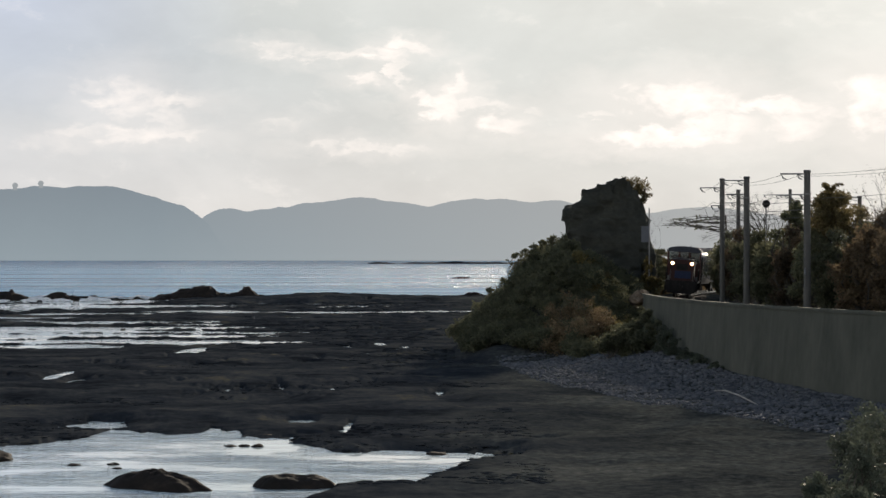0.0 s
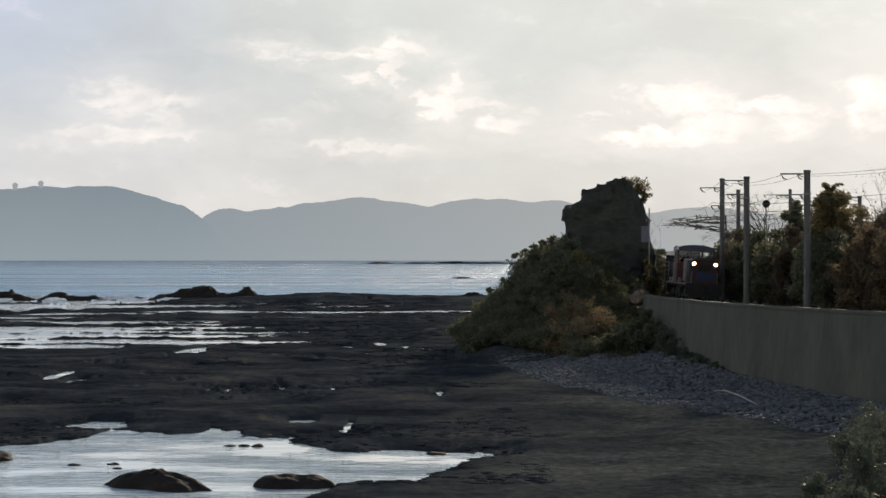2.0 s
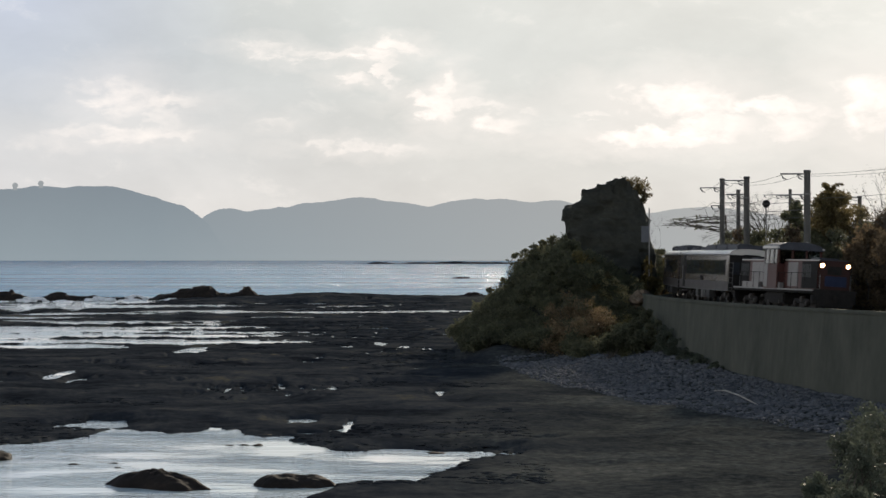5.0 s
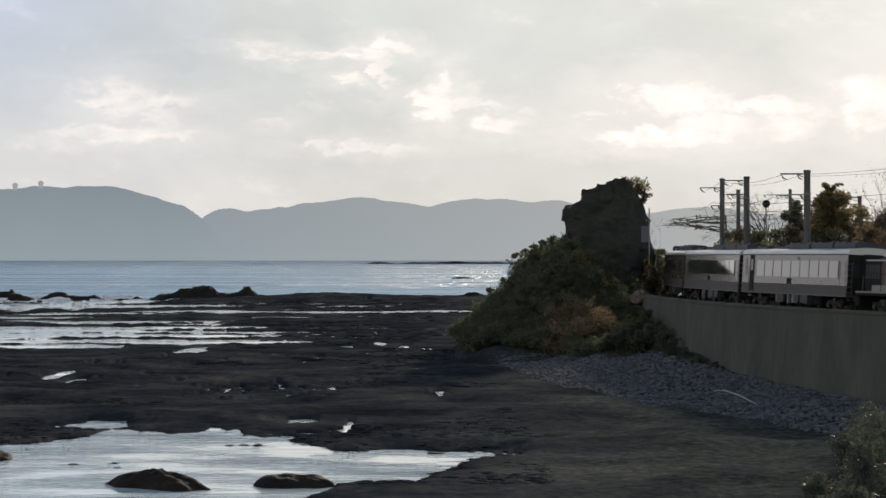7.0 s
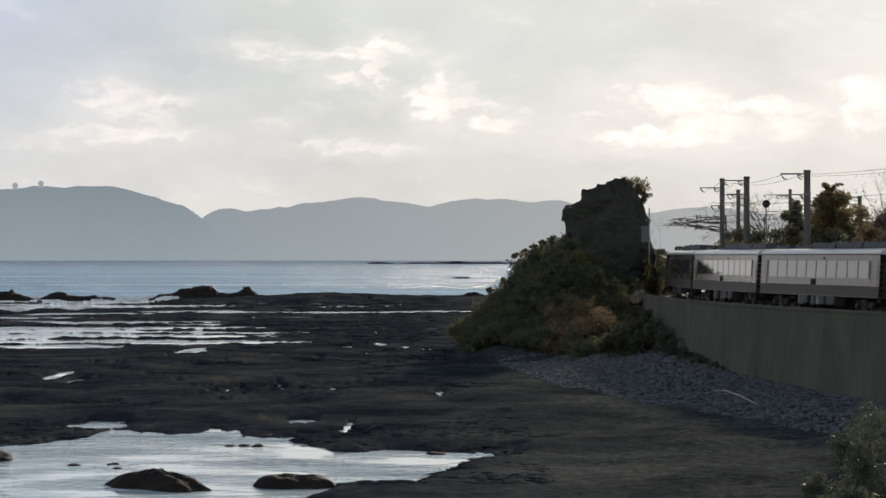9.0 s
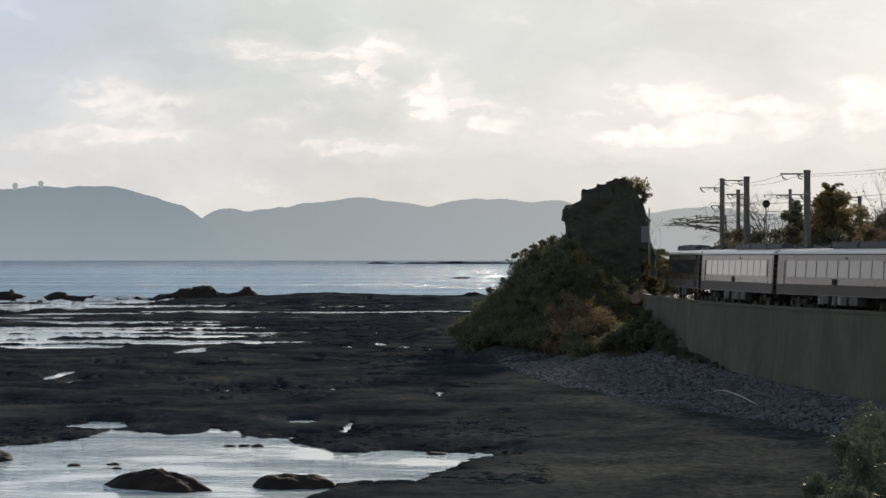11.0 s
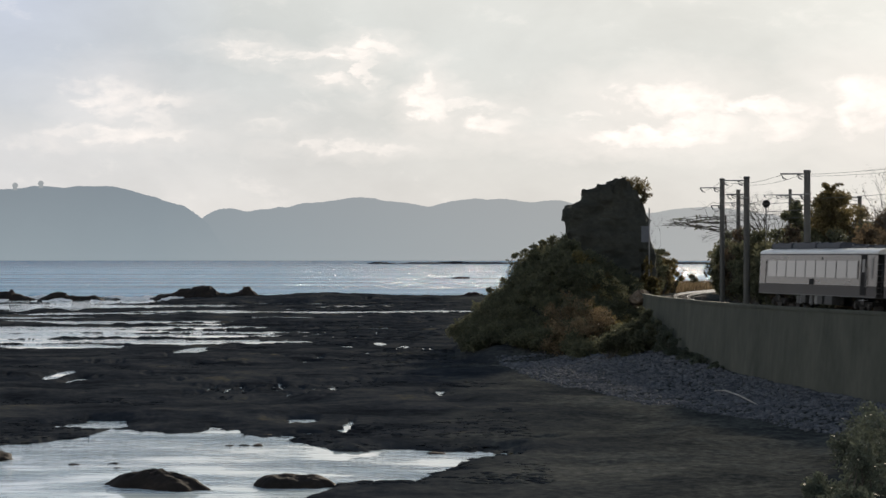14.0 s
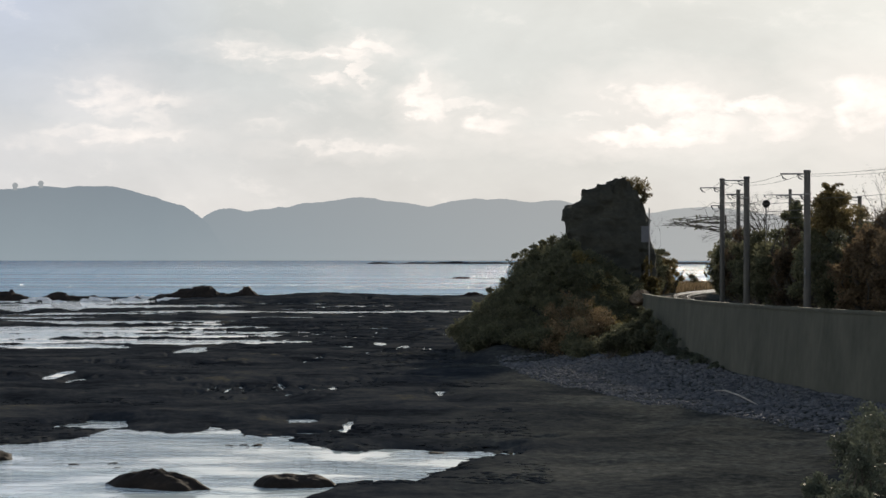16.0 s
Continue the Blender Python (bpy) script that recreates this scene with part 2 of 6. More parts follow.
M_PAINT_SKIRT = surface("dull_brown_skirt_paint", [(0.3, (0.024, 0.020, 0.018)), (0.7, (0.046, 0.038, 0.034))], 1.2, 0.5, 0.1, 0.1, 12.0, spec=0.22)
M_ROOF = surface("pale_coach_roof", [(0.3, (0.42, 0.405, 0.37)), (0.7, (0.57, 0.55, 0.51))], 1.0, 0.24, 0.1, 0.1, 10.0, stretch=(0.3, 1, 1))
M_ROOF_GEAR = surface("dark_roof_unit", [(0.3, (0.022, 0.025, 0.034)), (0.7, (0.055, 0.060, 0.075))], 2.0, 0.55, 0.1, 0.1, 12.0, spec=0.25)
M_BLACK = surface("sooty_underframe", [(0.3, (0.010, 0.010, 0.010)), (0.7, (0.028, 0.026, 0.024))], 3.0, 0.8, 0.1, 0.2, 15.0, spec=0.12)
M_WHEEL = surface("worn_wheel_steel", [(0.3, (0.025, 0.022, 0.02)), (0.7, (0.06, 0.055, 0.05))], 5.0, 0.6, 0.1, 0.1, 20.0, metallic=0.1, spec=0.2)
M_BOX = surface("grey_underframe_box", [(0.3, (0.020, 0.020, 0.020)), (0.7, (0.050, 0.050, 0.048))], 2.0, 0.6, 0.1, 0.1, 14.0, spec=0.25)
M_RED = surface("dull_red_loco_paint", [(0.3, (0.050, 0.017, 0.014)), (0.6, (0.072, 0.026, 0.021)), (0.85, (0.10, 0.040, 0.032))],
                   0.9, 0.5, 0.08, 0.05, 8.0, spec=0.25)
M_WHITE = surface("grimy_white_paint", [(0.3, (0.12, 0.112, 0.108)), (0.7, (0.19, 0.18, 0.172))], 1.4, 0.45, 0.08, 0.05, 10.0, spec=0.3, coat=0.1)
M_LOCO_BLUE = surface("blue_buffer_paint", [(0.3, (0.012, 0.018, 0.042)), (0.7, (0.020, 0.030, 0.065))], 1.4, 0.55, 0.08, 0.05, 10.0, spec=0.15)
M_BOX_PALE = surface("pale_underframe_box", [(0.3, (0.11, 0.11, 0.11)), (0.7, (0.20, 0.20, 0.195))], 2.0, 0.6, 0.1, 0.1, 14.0, spec=0.25)
M_SOLE = surface("dusty_solebar", [(0.3, (0.05, 0.05, 0.048)), (0.7, (0.10, 0.10, 0.095))], 2.0, 0.5, 0.1, 0.1, 14.0, spec=0.25)
# darker copy of the loco red: the front face's shade put into colour
M_NOSE = surface("shaded_red_nose_paint", [(0.3, (0.024, 0.012, 0.011)), (0.7, (0.045, 0.020, 0.017))], 1.4, 0.55, 0.08, 0.05, 10.0, spec=0.15)
M_FOAM = surface("white_sea_foam", [(0.3, (0.55, 0.58, 0.60)), (0.7, (0.85, 0.86, 0.87))], 2.0, 0.9, 0.05, 0.8, 8.0, dist=0.1)
M_WOOD = surface("bleached_driftwood", [(0.3, (0.20, 0.185, 0.16)), (0.7, (0.36, 0.34, 0.30))], 4.0, 0.8, 0.05, 0.4, 20.0, stretch=(0.2, 1, 1))
M_SIGN = surface("pale_sign_enamel", [(0.3, (0.06, 0.068, 0.085)), (0.7, (0.095, 0.105, 0.12))], 2.0, 0.5, 0.1, 0.05, 15.0)


def glass_material(name, ior, coat):
    m = bpy.data.materials.new(name)
    m.use_nodes = True
    b = m.node_tree.nodes["Principled BSDF"]
    b.inputs["Base Color"].default_value = (0.03, 0.035, 0.04, 1)
    b.inputs["Roughness"].default_value = 0.04
    b.inputs["Coat Weight"].default_value = coat
    b.inputs["IOR"].default_value = ior
    return m


def clear_glass():
    m = bpy.data.materials.new("clear_cab_glass")
    m.use_nodes = True
    b = m.node_tree.nodes["Principled BSDF"]
    b.inputs["Base Color"].default_value = (0.38, 0.42, 0.42, 1)
    b.inputs["Roughness"].default_value = 0.02
    b.inputs["Transmission Weight"].default_value = 1.0
    b.inputs["IOR"].default_value = 1.3
    return m


def lamp_material(name, color, strength):
    m = bpy.data.materials.new(name)
    m.use_nodes = True
    b = m.node_tree.nodes["Principled BSDF"]
    b.inputs["Base Color"].default_value = (0.9, 0.8, 0.6, 1)
    b.inputs["Emission Color"].default_value = (*color, 1)
    b.inputs["Emission Strength"].default_value = strength
    return m


def water_material(name, color, chop_size, swell_gain, chop_gain, lift, rough, base, patch_size, ior, calm=1.0, fade=0.66, gusts=1.7):
    m = bpy.data.materials.new(name)
    m.use_nodes = True
    nt = m.node_tree
    b = nt.nodes["Principled BSDF"]
    tc = nt.nodes.new("ShaderNodeTexCoord")
    mp = nt.nodes.new("ShaderNodeMapping")
    mp.inputs["Scale"].default_value = (0.5, 1.0, 1.0)
    link(nt, tc.outputs["Object"], mp.inputs["Vector"])
    swell = noise_node(nt, mp.outputs[0], 0.10, 3.0, 0.5, 0.6)
    chop = noise_node(nt, mp.outputs[0], chop_size, 4.0, 0.6, 0.8)
    patch = noise_node(nt, mp.outputs[0], patch_size, 4.0, 0.6, 0.5)
    h = math_node(nt, "ADD", math_node(nt, "MULTIPLY", swell.outputs["Fac"], swell_gain), math_node(nt, "MULTIPLY", chop.outputs["Fac"], chop_gain))
    bn = nt.nodes.new("ShaderNodeBump")
    bn.inputs["Distance"].default_value = lift
    strength = math_node(nt, "MULTIPLY_ADD", patch.outputs["Fac"], gusts, base, clamp=True)
    if calm < 1.0:
        # ripples die down in the pools behind the first reef
        sep = nt.nodes.new("ShaderNodeSeparateXYZ")
        link(nt, tc.outputs["Object"], sep.inputs[0])
        inner = math_node(nt, "DIVIDE", math_node(nt, "SUBTRACT", sep.outputs[1], 108.0), 10.0, clamp=True)
        strength = math_node(nt, "MULTIPLY", strength, math_node(nt, "MULTIPLY_ADD", inner, calm - 1.0, 1.0))
    link(nt, strength, bn.inputs["Strength"])
    link(nt, h, bn.inputs["Height"])
    link(nt, bn.outputs[0], b.inputs["Normal"])
    # ripple reflections put into the colour as long darker and paler bands
    band = nt.nodes.new("ShaderNodeMapping")
    band.inputs["Scale"].default_value = (0.12, 1.0, 1.0)
    link(nt, tc.outputs["Object"], band.inputs["Vector"])
    drift = noise_node(nt, band.outputs[0], patch_size * 2.2, 5.0, 0.62, 0.4)
    streak = noise_node(nt, band.outputs[0], patch_size * 8.0, 4.0, 0.6, 0.3)
    both = math_node(nt, "ADD", math_node(nt, "MULTIPLY", drift.outputs["Fac"], 0.6), math_node(nt, "MULTIPLY", streak.outputs["Fac"], 0.4))
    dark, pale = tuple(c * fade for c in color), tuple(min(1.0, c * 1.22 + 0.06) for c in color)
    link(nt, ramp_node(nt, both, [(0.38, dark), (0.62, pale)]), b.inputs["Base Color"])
    b.inputs["Roughness"].default_value = rough
    b.inputs["IOR"].default_value = ior
    return m


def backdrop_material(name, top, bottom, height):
    """Distant land with haze painted into a glowing colour, paler towards the shore and the right."""
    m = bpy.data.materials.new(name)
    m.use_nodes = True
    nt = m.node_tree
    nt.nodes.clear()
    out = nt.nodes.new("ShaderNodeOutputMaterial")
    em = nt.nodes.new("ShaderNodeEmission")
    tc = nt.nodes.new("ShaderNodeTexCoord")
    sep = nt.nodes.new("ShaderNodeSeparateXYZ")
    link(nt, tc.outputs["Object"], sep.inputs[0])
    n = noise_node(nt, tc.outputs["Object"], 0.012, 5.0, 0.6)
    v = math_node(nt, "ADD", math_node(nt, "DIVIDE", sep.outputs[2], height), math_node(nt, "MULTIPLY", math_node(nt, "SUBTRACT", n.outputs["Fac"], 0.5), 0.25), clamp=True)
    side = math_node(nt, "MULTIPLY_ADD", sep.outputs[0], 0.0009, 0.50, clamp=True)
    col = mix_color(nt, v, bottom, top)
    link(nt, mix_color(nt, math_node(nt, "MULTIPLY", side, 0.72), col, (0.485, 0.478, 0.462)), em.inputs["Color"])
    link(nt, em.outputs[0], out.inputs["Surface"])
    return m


M_GLASS, M_CAB_GLASS = glass_material("coach_window_glass", 1.62, 0.6), glass_material("cab_window_glass", 1.3, 0.0)
M_CLEAR = clear_glass()
M_LAMP, M_LAMP_RING = lamp_material("headlight_glow", (1.0, 0.66, 0.34), 20.0), lamp_material("headlight_glare_rim", (1.0, 0.36, 0.10), 1.6)
M_SEA = water_material("open_sea_water", (0.125, 0.31, 0.485), 0.5, 1.6, 1.5, 3.0, 0.25, -0.15, 0.010, 1.22, 1.0, 0.5)
# the lagoon's pale base colour stands in for reflected sky
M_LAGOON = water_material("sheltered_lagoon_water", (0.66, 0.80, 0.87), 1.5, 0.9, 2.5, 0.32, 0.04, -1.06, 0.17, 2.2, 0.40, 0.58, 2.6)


# ---- geometry helpers ----
def link_mesh(name, verts, faces, material, smooth=False):
    me = bpy.data.meshes.new(name)
    me.from_pydata([tuple(v) for v in verts], [], faces)
    me.materials.append(material)
    if smooth:
        me.polygons.foreach_set("use_smooth", [True] * len(me.polygons))
    me.update()
    return new(name, me)


def part_mesh(name, verts, faces, material, parent, label="", smooth=False):
    ob = link_mesh(name, verts, faces, material, smooth)
    ob.parent = parent
    return tagged(ob, label)


def part(name, bm, material, parent, label="", smooth=False):
    me = bpy.data.meshes.new(name)
    bm.to_mesh(me)
    bm.free()
    me.materials.append(material)
    if smooth:
        me.polygons.foreach_set("use_smooth", [True] * len(me.polygons))
    ob = new(name, me)
    ob.parent = parent
    return tagged(ob, label)


def box_bm(cx, cy, cz, sx, sy, sz, bevel=0.0, bm=None, turn=None):
    own = bmesh.new()
    bmesh.ops.create_cube(own, size=1.0)
    bmesh.ops.scale(own, vec=(sx, sy, sz), verts=own.verts)
    if bevel:
        bmesh.ops.bevel(own, geom=list(own.edges), offset=bevel, segments=2, affect="EDGES")
    if turn is not None:
        bmesh.ops.transform(own, matrix=turn, verts=own.verts)
    bmesh.ops.translate(own, vec=(cx, cy, cz), verts=own.verts)
    if bm is None:
        return own
    me = bpy.data.meshes.new("tmp")
    own.to_mesh(me)
    own.free()
    bm.from_mesh(me)
    bpy.data.meshes.remove(me)
    return bm


def tube(points, radii, sides=6):
    """Vertices and faces of a tapered tube along points."""
    verts, faces = [], []
    pts = [Vector(p) for p in points]
    for i, p in enumerate(pts):
        d = (pts[min(i + 1, len(pts) - 1)] - pts[max(i - 1, 0)]).normalized()
        a = d.orthogonal().normalized()
        b = d.cross(a)
        for k in range(sides):
            w = 2 * math.pi * k / sides
            verts.append(p + (a * math.cos(w) + b * math.sin(w)) * radii[i])
    for i in range(len(pts) - 1):
        for k in range(sides):
            k2 = (k + 1) % sides
            faces.append((i * sides + k, i * sides + k2, (i + 1) * sides + k2, (i + 1) * sides + k))
    faces.append(tuple(range(sides))[::-1])
    faces.append(tuple((len(pts) - 1) * sides + k for k in range(sides)))
    return verts, faces


def join(parts):
    verts, faces = [], []
    for v, f in parts:
        n = len(verts)
        verts += list(v)
        faces += [tuple(i + n for i in q) for q in f]
    return verts, faces


def hash_grid(ix, iy, seed):
    n = (ix.astype(np.int64) * 374761393 + iy.astype(np.int64) * 668265263 + seed * 982451653) & 0x7FFFFFFF
    n = ((n ^ (n >> 13)) * 1274126177) & 0x7FFFFFFF
    return ((n ^ (n >> 16)) & 0xFFFF) / 65535.0


def value_noise(x, y, seed=0):
    ix, iy = np.floor(x), np.floor(y)
    fx, fy = x - ix, y - iy
    fx, fy = fx * fx * (3 - 2 * fx), fy * fy * (3 - 2 * fy)
    a, b = hash_grid(ix, iy, seed), hash_grid(ix + 1, iy, seed)
    c, d = hash_grid(ix, iy + 1, seed), hash_grid(ix + 1, iy + 1, seed)
    return (a + (b - a) * fx) * (1 - fy) + (c + (d - c) * fx) * fy


def fbm(x, y, octaves=4, seed=0, gain=0.5):
    total, amp, norm = 0.0, 1.0, 0.0
    for k in range(octaves):
        total = total + amp * value_noise(x * 2 ** k + 17.3 * k, y * 2 ** k + 9.1 * k, seed + k)
        norm += amp
        amp *= gain
    return total / norm


def smooth_step(a, b, x):
    t = np.clip((x - a) / (b - a), 0, 1)
    return t * t * (3 - 2 * t)


# ---- the track's line ----
def track_at(s, offset=0.0):
    """Place on the bend, s metres along it; offset is towards the sea. Also the heading."""
    a = TRACK_A + s / TRACK_R
    r = TRACK_R + offset
    return TRACK_X - r * math.cos(a), TRACK_Y - r * math.sin(a), a


def track_offset(x, y):
    dx, dy = TRACK_X - x, TRACK_Y - y
    return np.hypot(dx, dy) - TRACK_R, (np.arctan2(dy, dx) - TRACK_A) * TRACK_R


# ---- ground ----
# single puddles of the reef: middle x, middle y, half width, half depth, metres
POOLS = [
    (-4.2, 114.3, 0.26, 3.2), (-4.3, 112.0, 0.65, 1.1), (-5.6, 110.6, 0.7, 0.5), (-6.6, 109.3, 0.35, 0.3), (-7.4, 117.5, 0.8, 1.0), (-16.4, 117.2, 0.6, 0.9), (-10.6, 183.0, 0.7, 1.3),
    (-5.8, 222.0, 0.8, 3.4), (-3.6, 214.0, 0.45, 3.2), (-1.9, 206.5, 0.3, 2.2),
    (4.9, 106.0, 0.35, 0.4), (-33.5, 128.0, 0.6, 0.8), (-16.8, 114.2, 1.70, 2.50), (-16.8, 117.5, 0.80, 0.90),
]
# round puddles that lie level on the flat, in the same terms
FLAT_POOLS = [(-26.4, 163.0, 0.75, 5.5), (-28.0, 153.7, 1.2, 1.8), (-25.9, 153.0, 0.6, 0.8), (-24.0, 155.0, 0.5, 3.0), (-21.6, 205.0, 1.25, 8.0)]
rng_pools = np.random.default_rng(7)
for mx, my, wx_, wy_, ry0, how_many in ((-10.6, 146.0, 2.4, 3.0, 1.6, 18), (-2.6, 212.0, 0.9, 7.0, 1.6, 6), (-26.0, 160.0, 1.6, 4.0, 1.0, 4), (-14.0, 190.0, 6.0, 10.0, 1.0, 4)):
    for _ in range(how_many):
        POOLS.append((mx + wx_ * rng_pools.normal(), my + wy_ * rng_pools.normal(), 0.12 + 0.22 * rng_pools.random() ** 2, ry0 * (0.7 + 0.6 * rng_pools.random())))
# long waters across the flats: middle y, half depth, from x, to x
STREAKS = [
    (213, 4, -52, -31), (226, 6, -55, -10.0), (241, 9, -60, -13), (256, 8, -60, -17), (271, 6, -60, -21), (283, 3.5, -33, -25), (297, 6, -62, -28), (318, 6, -70, -44), (317, 4, -25, -9),
    (338, 7, -62, -40), (334, 3, -40, -30), (349, 7, -50, 5), (368, 3, -30, -18), (388, 20, -95, -36), (388, 5, -20, -5), (407, 4, -12, 2), (430, 26, -105, -52), (448, 20, -78, -50), (410, 6, -34, -20),
]


def near_pool(x, y):
    """The near lagoon between a far and a near shore: metres inside it."""
    far = np.interp(x, [-40, -19.4, -17.9, -16.4, -16.0, -15.8, -15.5, -12.6, -11.3, -11.1, -9.7, -9.1, -6.7, -6.5, -5.5, -4.4, 0.0, 1.5, 3.1, 3.8],
                    [103, 104, 104, 105.6, 108.5, 112, 111.4, 109.6, 110, 113.4, 111.8, 108.5, 107.3, 105, 103.4, 99.8, 98.9, 98.7, 97.8, 96.5])
    near = np.interp(x, [-40, -6.0, -4.5, -3.7, -2.95, -0.9, -0.7, 0.0, 1.27, 3.1, 7.0], [60, 72, 80.4, 84.8, 85.9, 86.0, 87.4, 91.0, 95.4, 97.6, 112])
    return np.minimum(far - y, (y - near) * 1.0)


WALL_OFF, WALL_TOP = 3.2, 5.26


def ground_height(x, y):
    off, _ = track_offset(x, y)
    bend = fbm(x * 0.16 + 40, y * 0.09, 5, 5, 0.6) - 0.5
    wx = x + 2.6 * (fbm(x * 0.30, y * 0.16, 5, 3, 0.6) - 0.5)
    wy = y + 6.0 * bend
    ledge = fbm(x * 0.05, y * 0.10, 5, 11)
    rough = fbm(x * 0.55, y * 0.40, 5, 17, 0.62)
    crag = 1 - np.abs(2 * fbm(x * 0.22, y * 0.13, 5, 41, 0.6) - 1)
    wet = np.full_like(x, -1.0)
    for px, py, rx, ry in POOLS:
        wet = np.maximum(wet, 1 - np.hypot((wx - px) / rx, (wy - py) / ry))
    for px, py, rx, ry in FLAT_POOLS:
        wet = np.maximum(wet, 1 - np.hypot((x - px) / rx, (y - py) / ry))
    lagoon = near_pool(x + 0.8 * (rough - 0.5), y + 1.5 * bend + 2.0 * (rough - 0.5)) * 0.25
    wet = np.maximum(wet, np.clip(lagoon, -1, 1))
    broken = 0.75 * (fbm(x * 0.07, y * 0.05, 4, 23, 0.6) - 0.5) + 0.6 * (fbm(x * 0.16, y * 0.10, 5, 29, 0.65) - 0.5)
    shear = 3.2 * (fbm(x * 0.05, y * 0.035, 4, 61, 0.6) - 0.5)
    sway = 9 * (fbm(x * 0.012, y * 0.02, 3, 67) - 0.5)
    for yc, hy, xa, xb in STREAKS:
        xc, hx = (xa + xb) / 2, (xb - xa) / 2
        near_it = (y > yc - 3 * hy - 9) & (y < yc + 3 * hy + 9)
        if not near_it.any():
            continue
        r = (np.abs((x[near_it] - xc) / hx) ** 3 + np.abs((y[near_it] + hy * shear[near_it] + sway[near_it] - yc) / hy) ** 2) ** 0.5
        wet[near_it] = np.maximum(wet[near_it], np.clip(1 - r + 1.5 * broken[near_it], -1, 0.6))
    reach = smooth_step(122, 140, y) * (1 - smooth_step(0, 8, x)) * (0.55 + 0.45 * smooth_step(-30, -14, x))
    puddle = fbm(x * 0.42 + 5, y * 0.13, 4, 71, 0.65) - 0.70 - 0.4 * (1 - reach)
    wet = np.maximum(wet, np.clip(puddle * 7, -1, 0.5))
    wet = wet + np.where(np.abs(wet) < 0.5, 0.75, 0.0) * (fbm(x * 0.55, y * 0.26, 5, 83, 0.7) - 0.5)
    wet = wet + np.where(np.abs(wet) < 0.45, 0.55, 0.0) * (fbm(x * 1.5, y * 0.55, 4, 91, 0.7) - 0.5)
    swell = np.clip(-wet, 0, 1)
    dry = 0.03 + swell * (0.10 + 0.9 * np.clip(ledge - 0.42, 0, 0.4)) + np.clip(swell * 3, 0.25, 1) * (0.22 * (rough - 0.42) + 0.20 * (crag - 0.74))
    z = np.where(wet > 0, -0.04 - 0.4 * wet, np.maximum(dry, 0.022 + 0.05 * swell))
    # the reef's outer rim, then the sea bed
    rim = smooth_step(405, 432, y) * (1 - smooth_step(452, 470, y + 8 * (ledge - 0.5)))
    z = z + rim * (z > 0) * (0.55 * smooth_step(-34, -22, x) + 0.35) * (0.35 + 0.9 * ledge + 0.5 * (crag - 0.7))
    z = z - 3.0 * smooth_step(455, 490, y + 30 * (ledge - 0.5))
    # the cobble beach below the wall
    beach = smooth_step(15.0, 2.0, off) * smooth_step(215, 190, y)
    foot = np.interp(y, [105, 125, 140, 150, 160, 175, 190], [0.28, 0.45, 0.8, 1.15, 1.5, 1.9, 2.1])
    z = np.maximum(z, np.where(beach > 0.03, beach * (foot + 0.25 * (rough - 0.5)), -9.0))
    # the headland: a crest that climbs inland, steep towards the beach
    lumps = fbm(x * 0.3, y * 0.3, 3, 31) - 0.5
    crest = np.interp(x + 1.2 * lumps, [0.6, 2.2, 3.4, 4.2, 5.2, 6.0, 6.6, 8.1, 9.2, 10.6, 12.0, 13.5, 15.6, 17.2, 18.0],
                      [0.0, 1.1, 2.3, 3.2, 3.9, 4.5, 5.0, 6.8, 7.7, 8.8, 8.0, 6.4, 5.4, 4.6, 4.4])
    across = smooth_step(175.0, 203.0, y + 5 * lumps) * (1 - smooth_step(208, 216, y))
    hill = crest * across
    z = np.maximum(z, np.where(hill > 0.3, hill, -9.0))
    # the ledge that carries the line, and the field beyond the bend
    ledge_in = smooth_step(WALL_OFF - 0.10, WALL_OFF - 0.16, off)
    inland = 4.45 + 1.6 * smooth_step(5, 40, -off) * rough + 2.5 * smooth_step(14, 70, -off)
    z = z * (1 - ledge_in) + ledge_in * inland
    field = smooth_step(26 + 8 * ledge, 20, off) * smooth_step(204, 214, y) * smooth_step(17.0, 19.5, x + 2 * rough)
    z = np.maximum(z, np.where(field > 0.02, field * (4.5 + 0.3 * rough), -9.0))
    z = z - 9.0 * smooth_step(296, 330, y + 12 * (ledge - 0.5)) * (z > 2.5) * smooth_step(-2, 2, off)
    z = np.where((y > 330) & (x > 14 + (y - 330) * 0.02), np.minimum(z, -0.6), z)
    # the bank on which the camera stands
    bank = 6.6 * smooth_step(58, 6, y)
    z = np.where((off > WALL_OFF - 0.1) & (y < 57), np.maximum(z, bank), z)
    return z


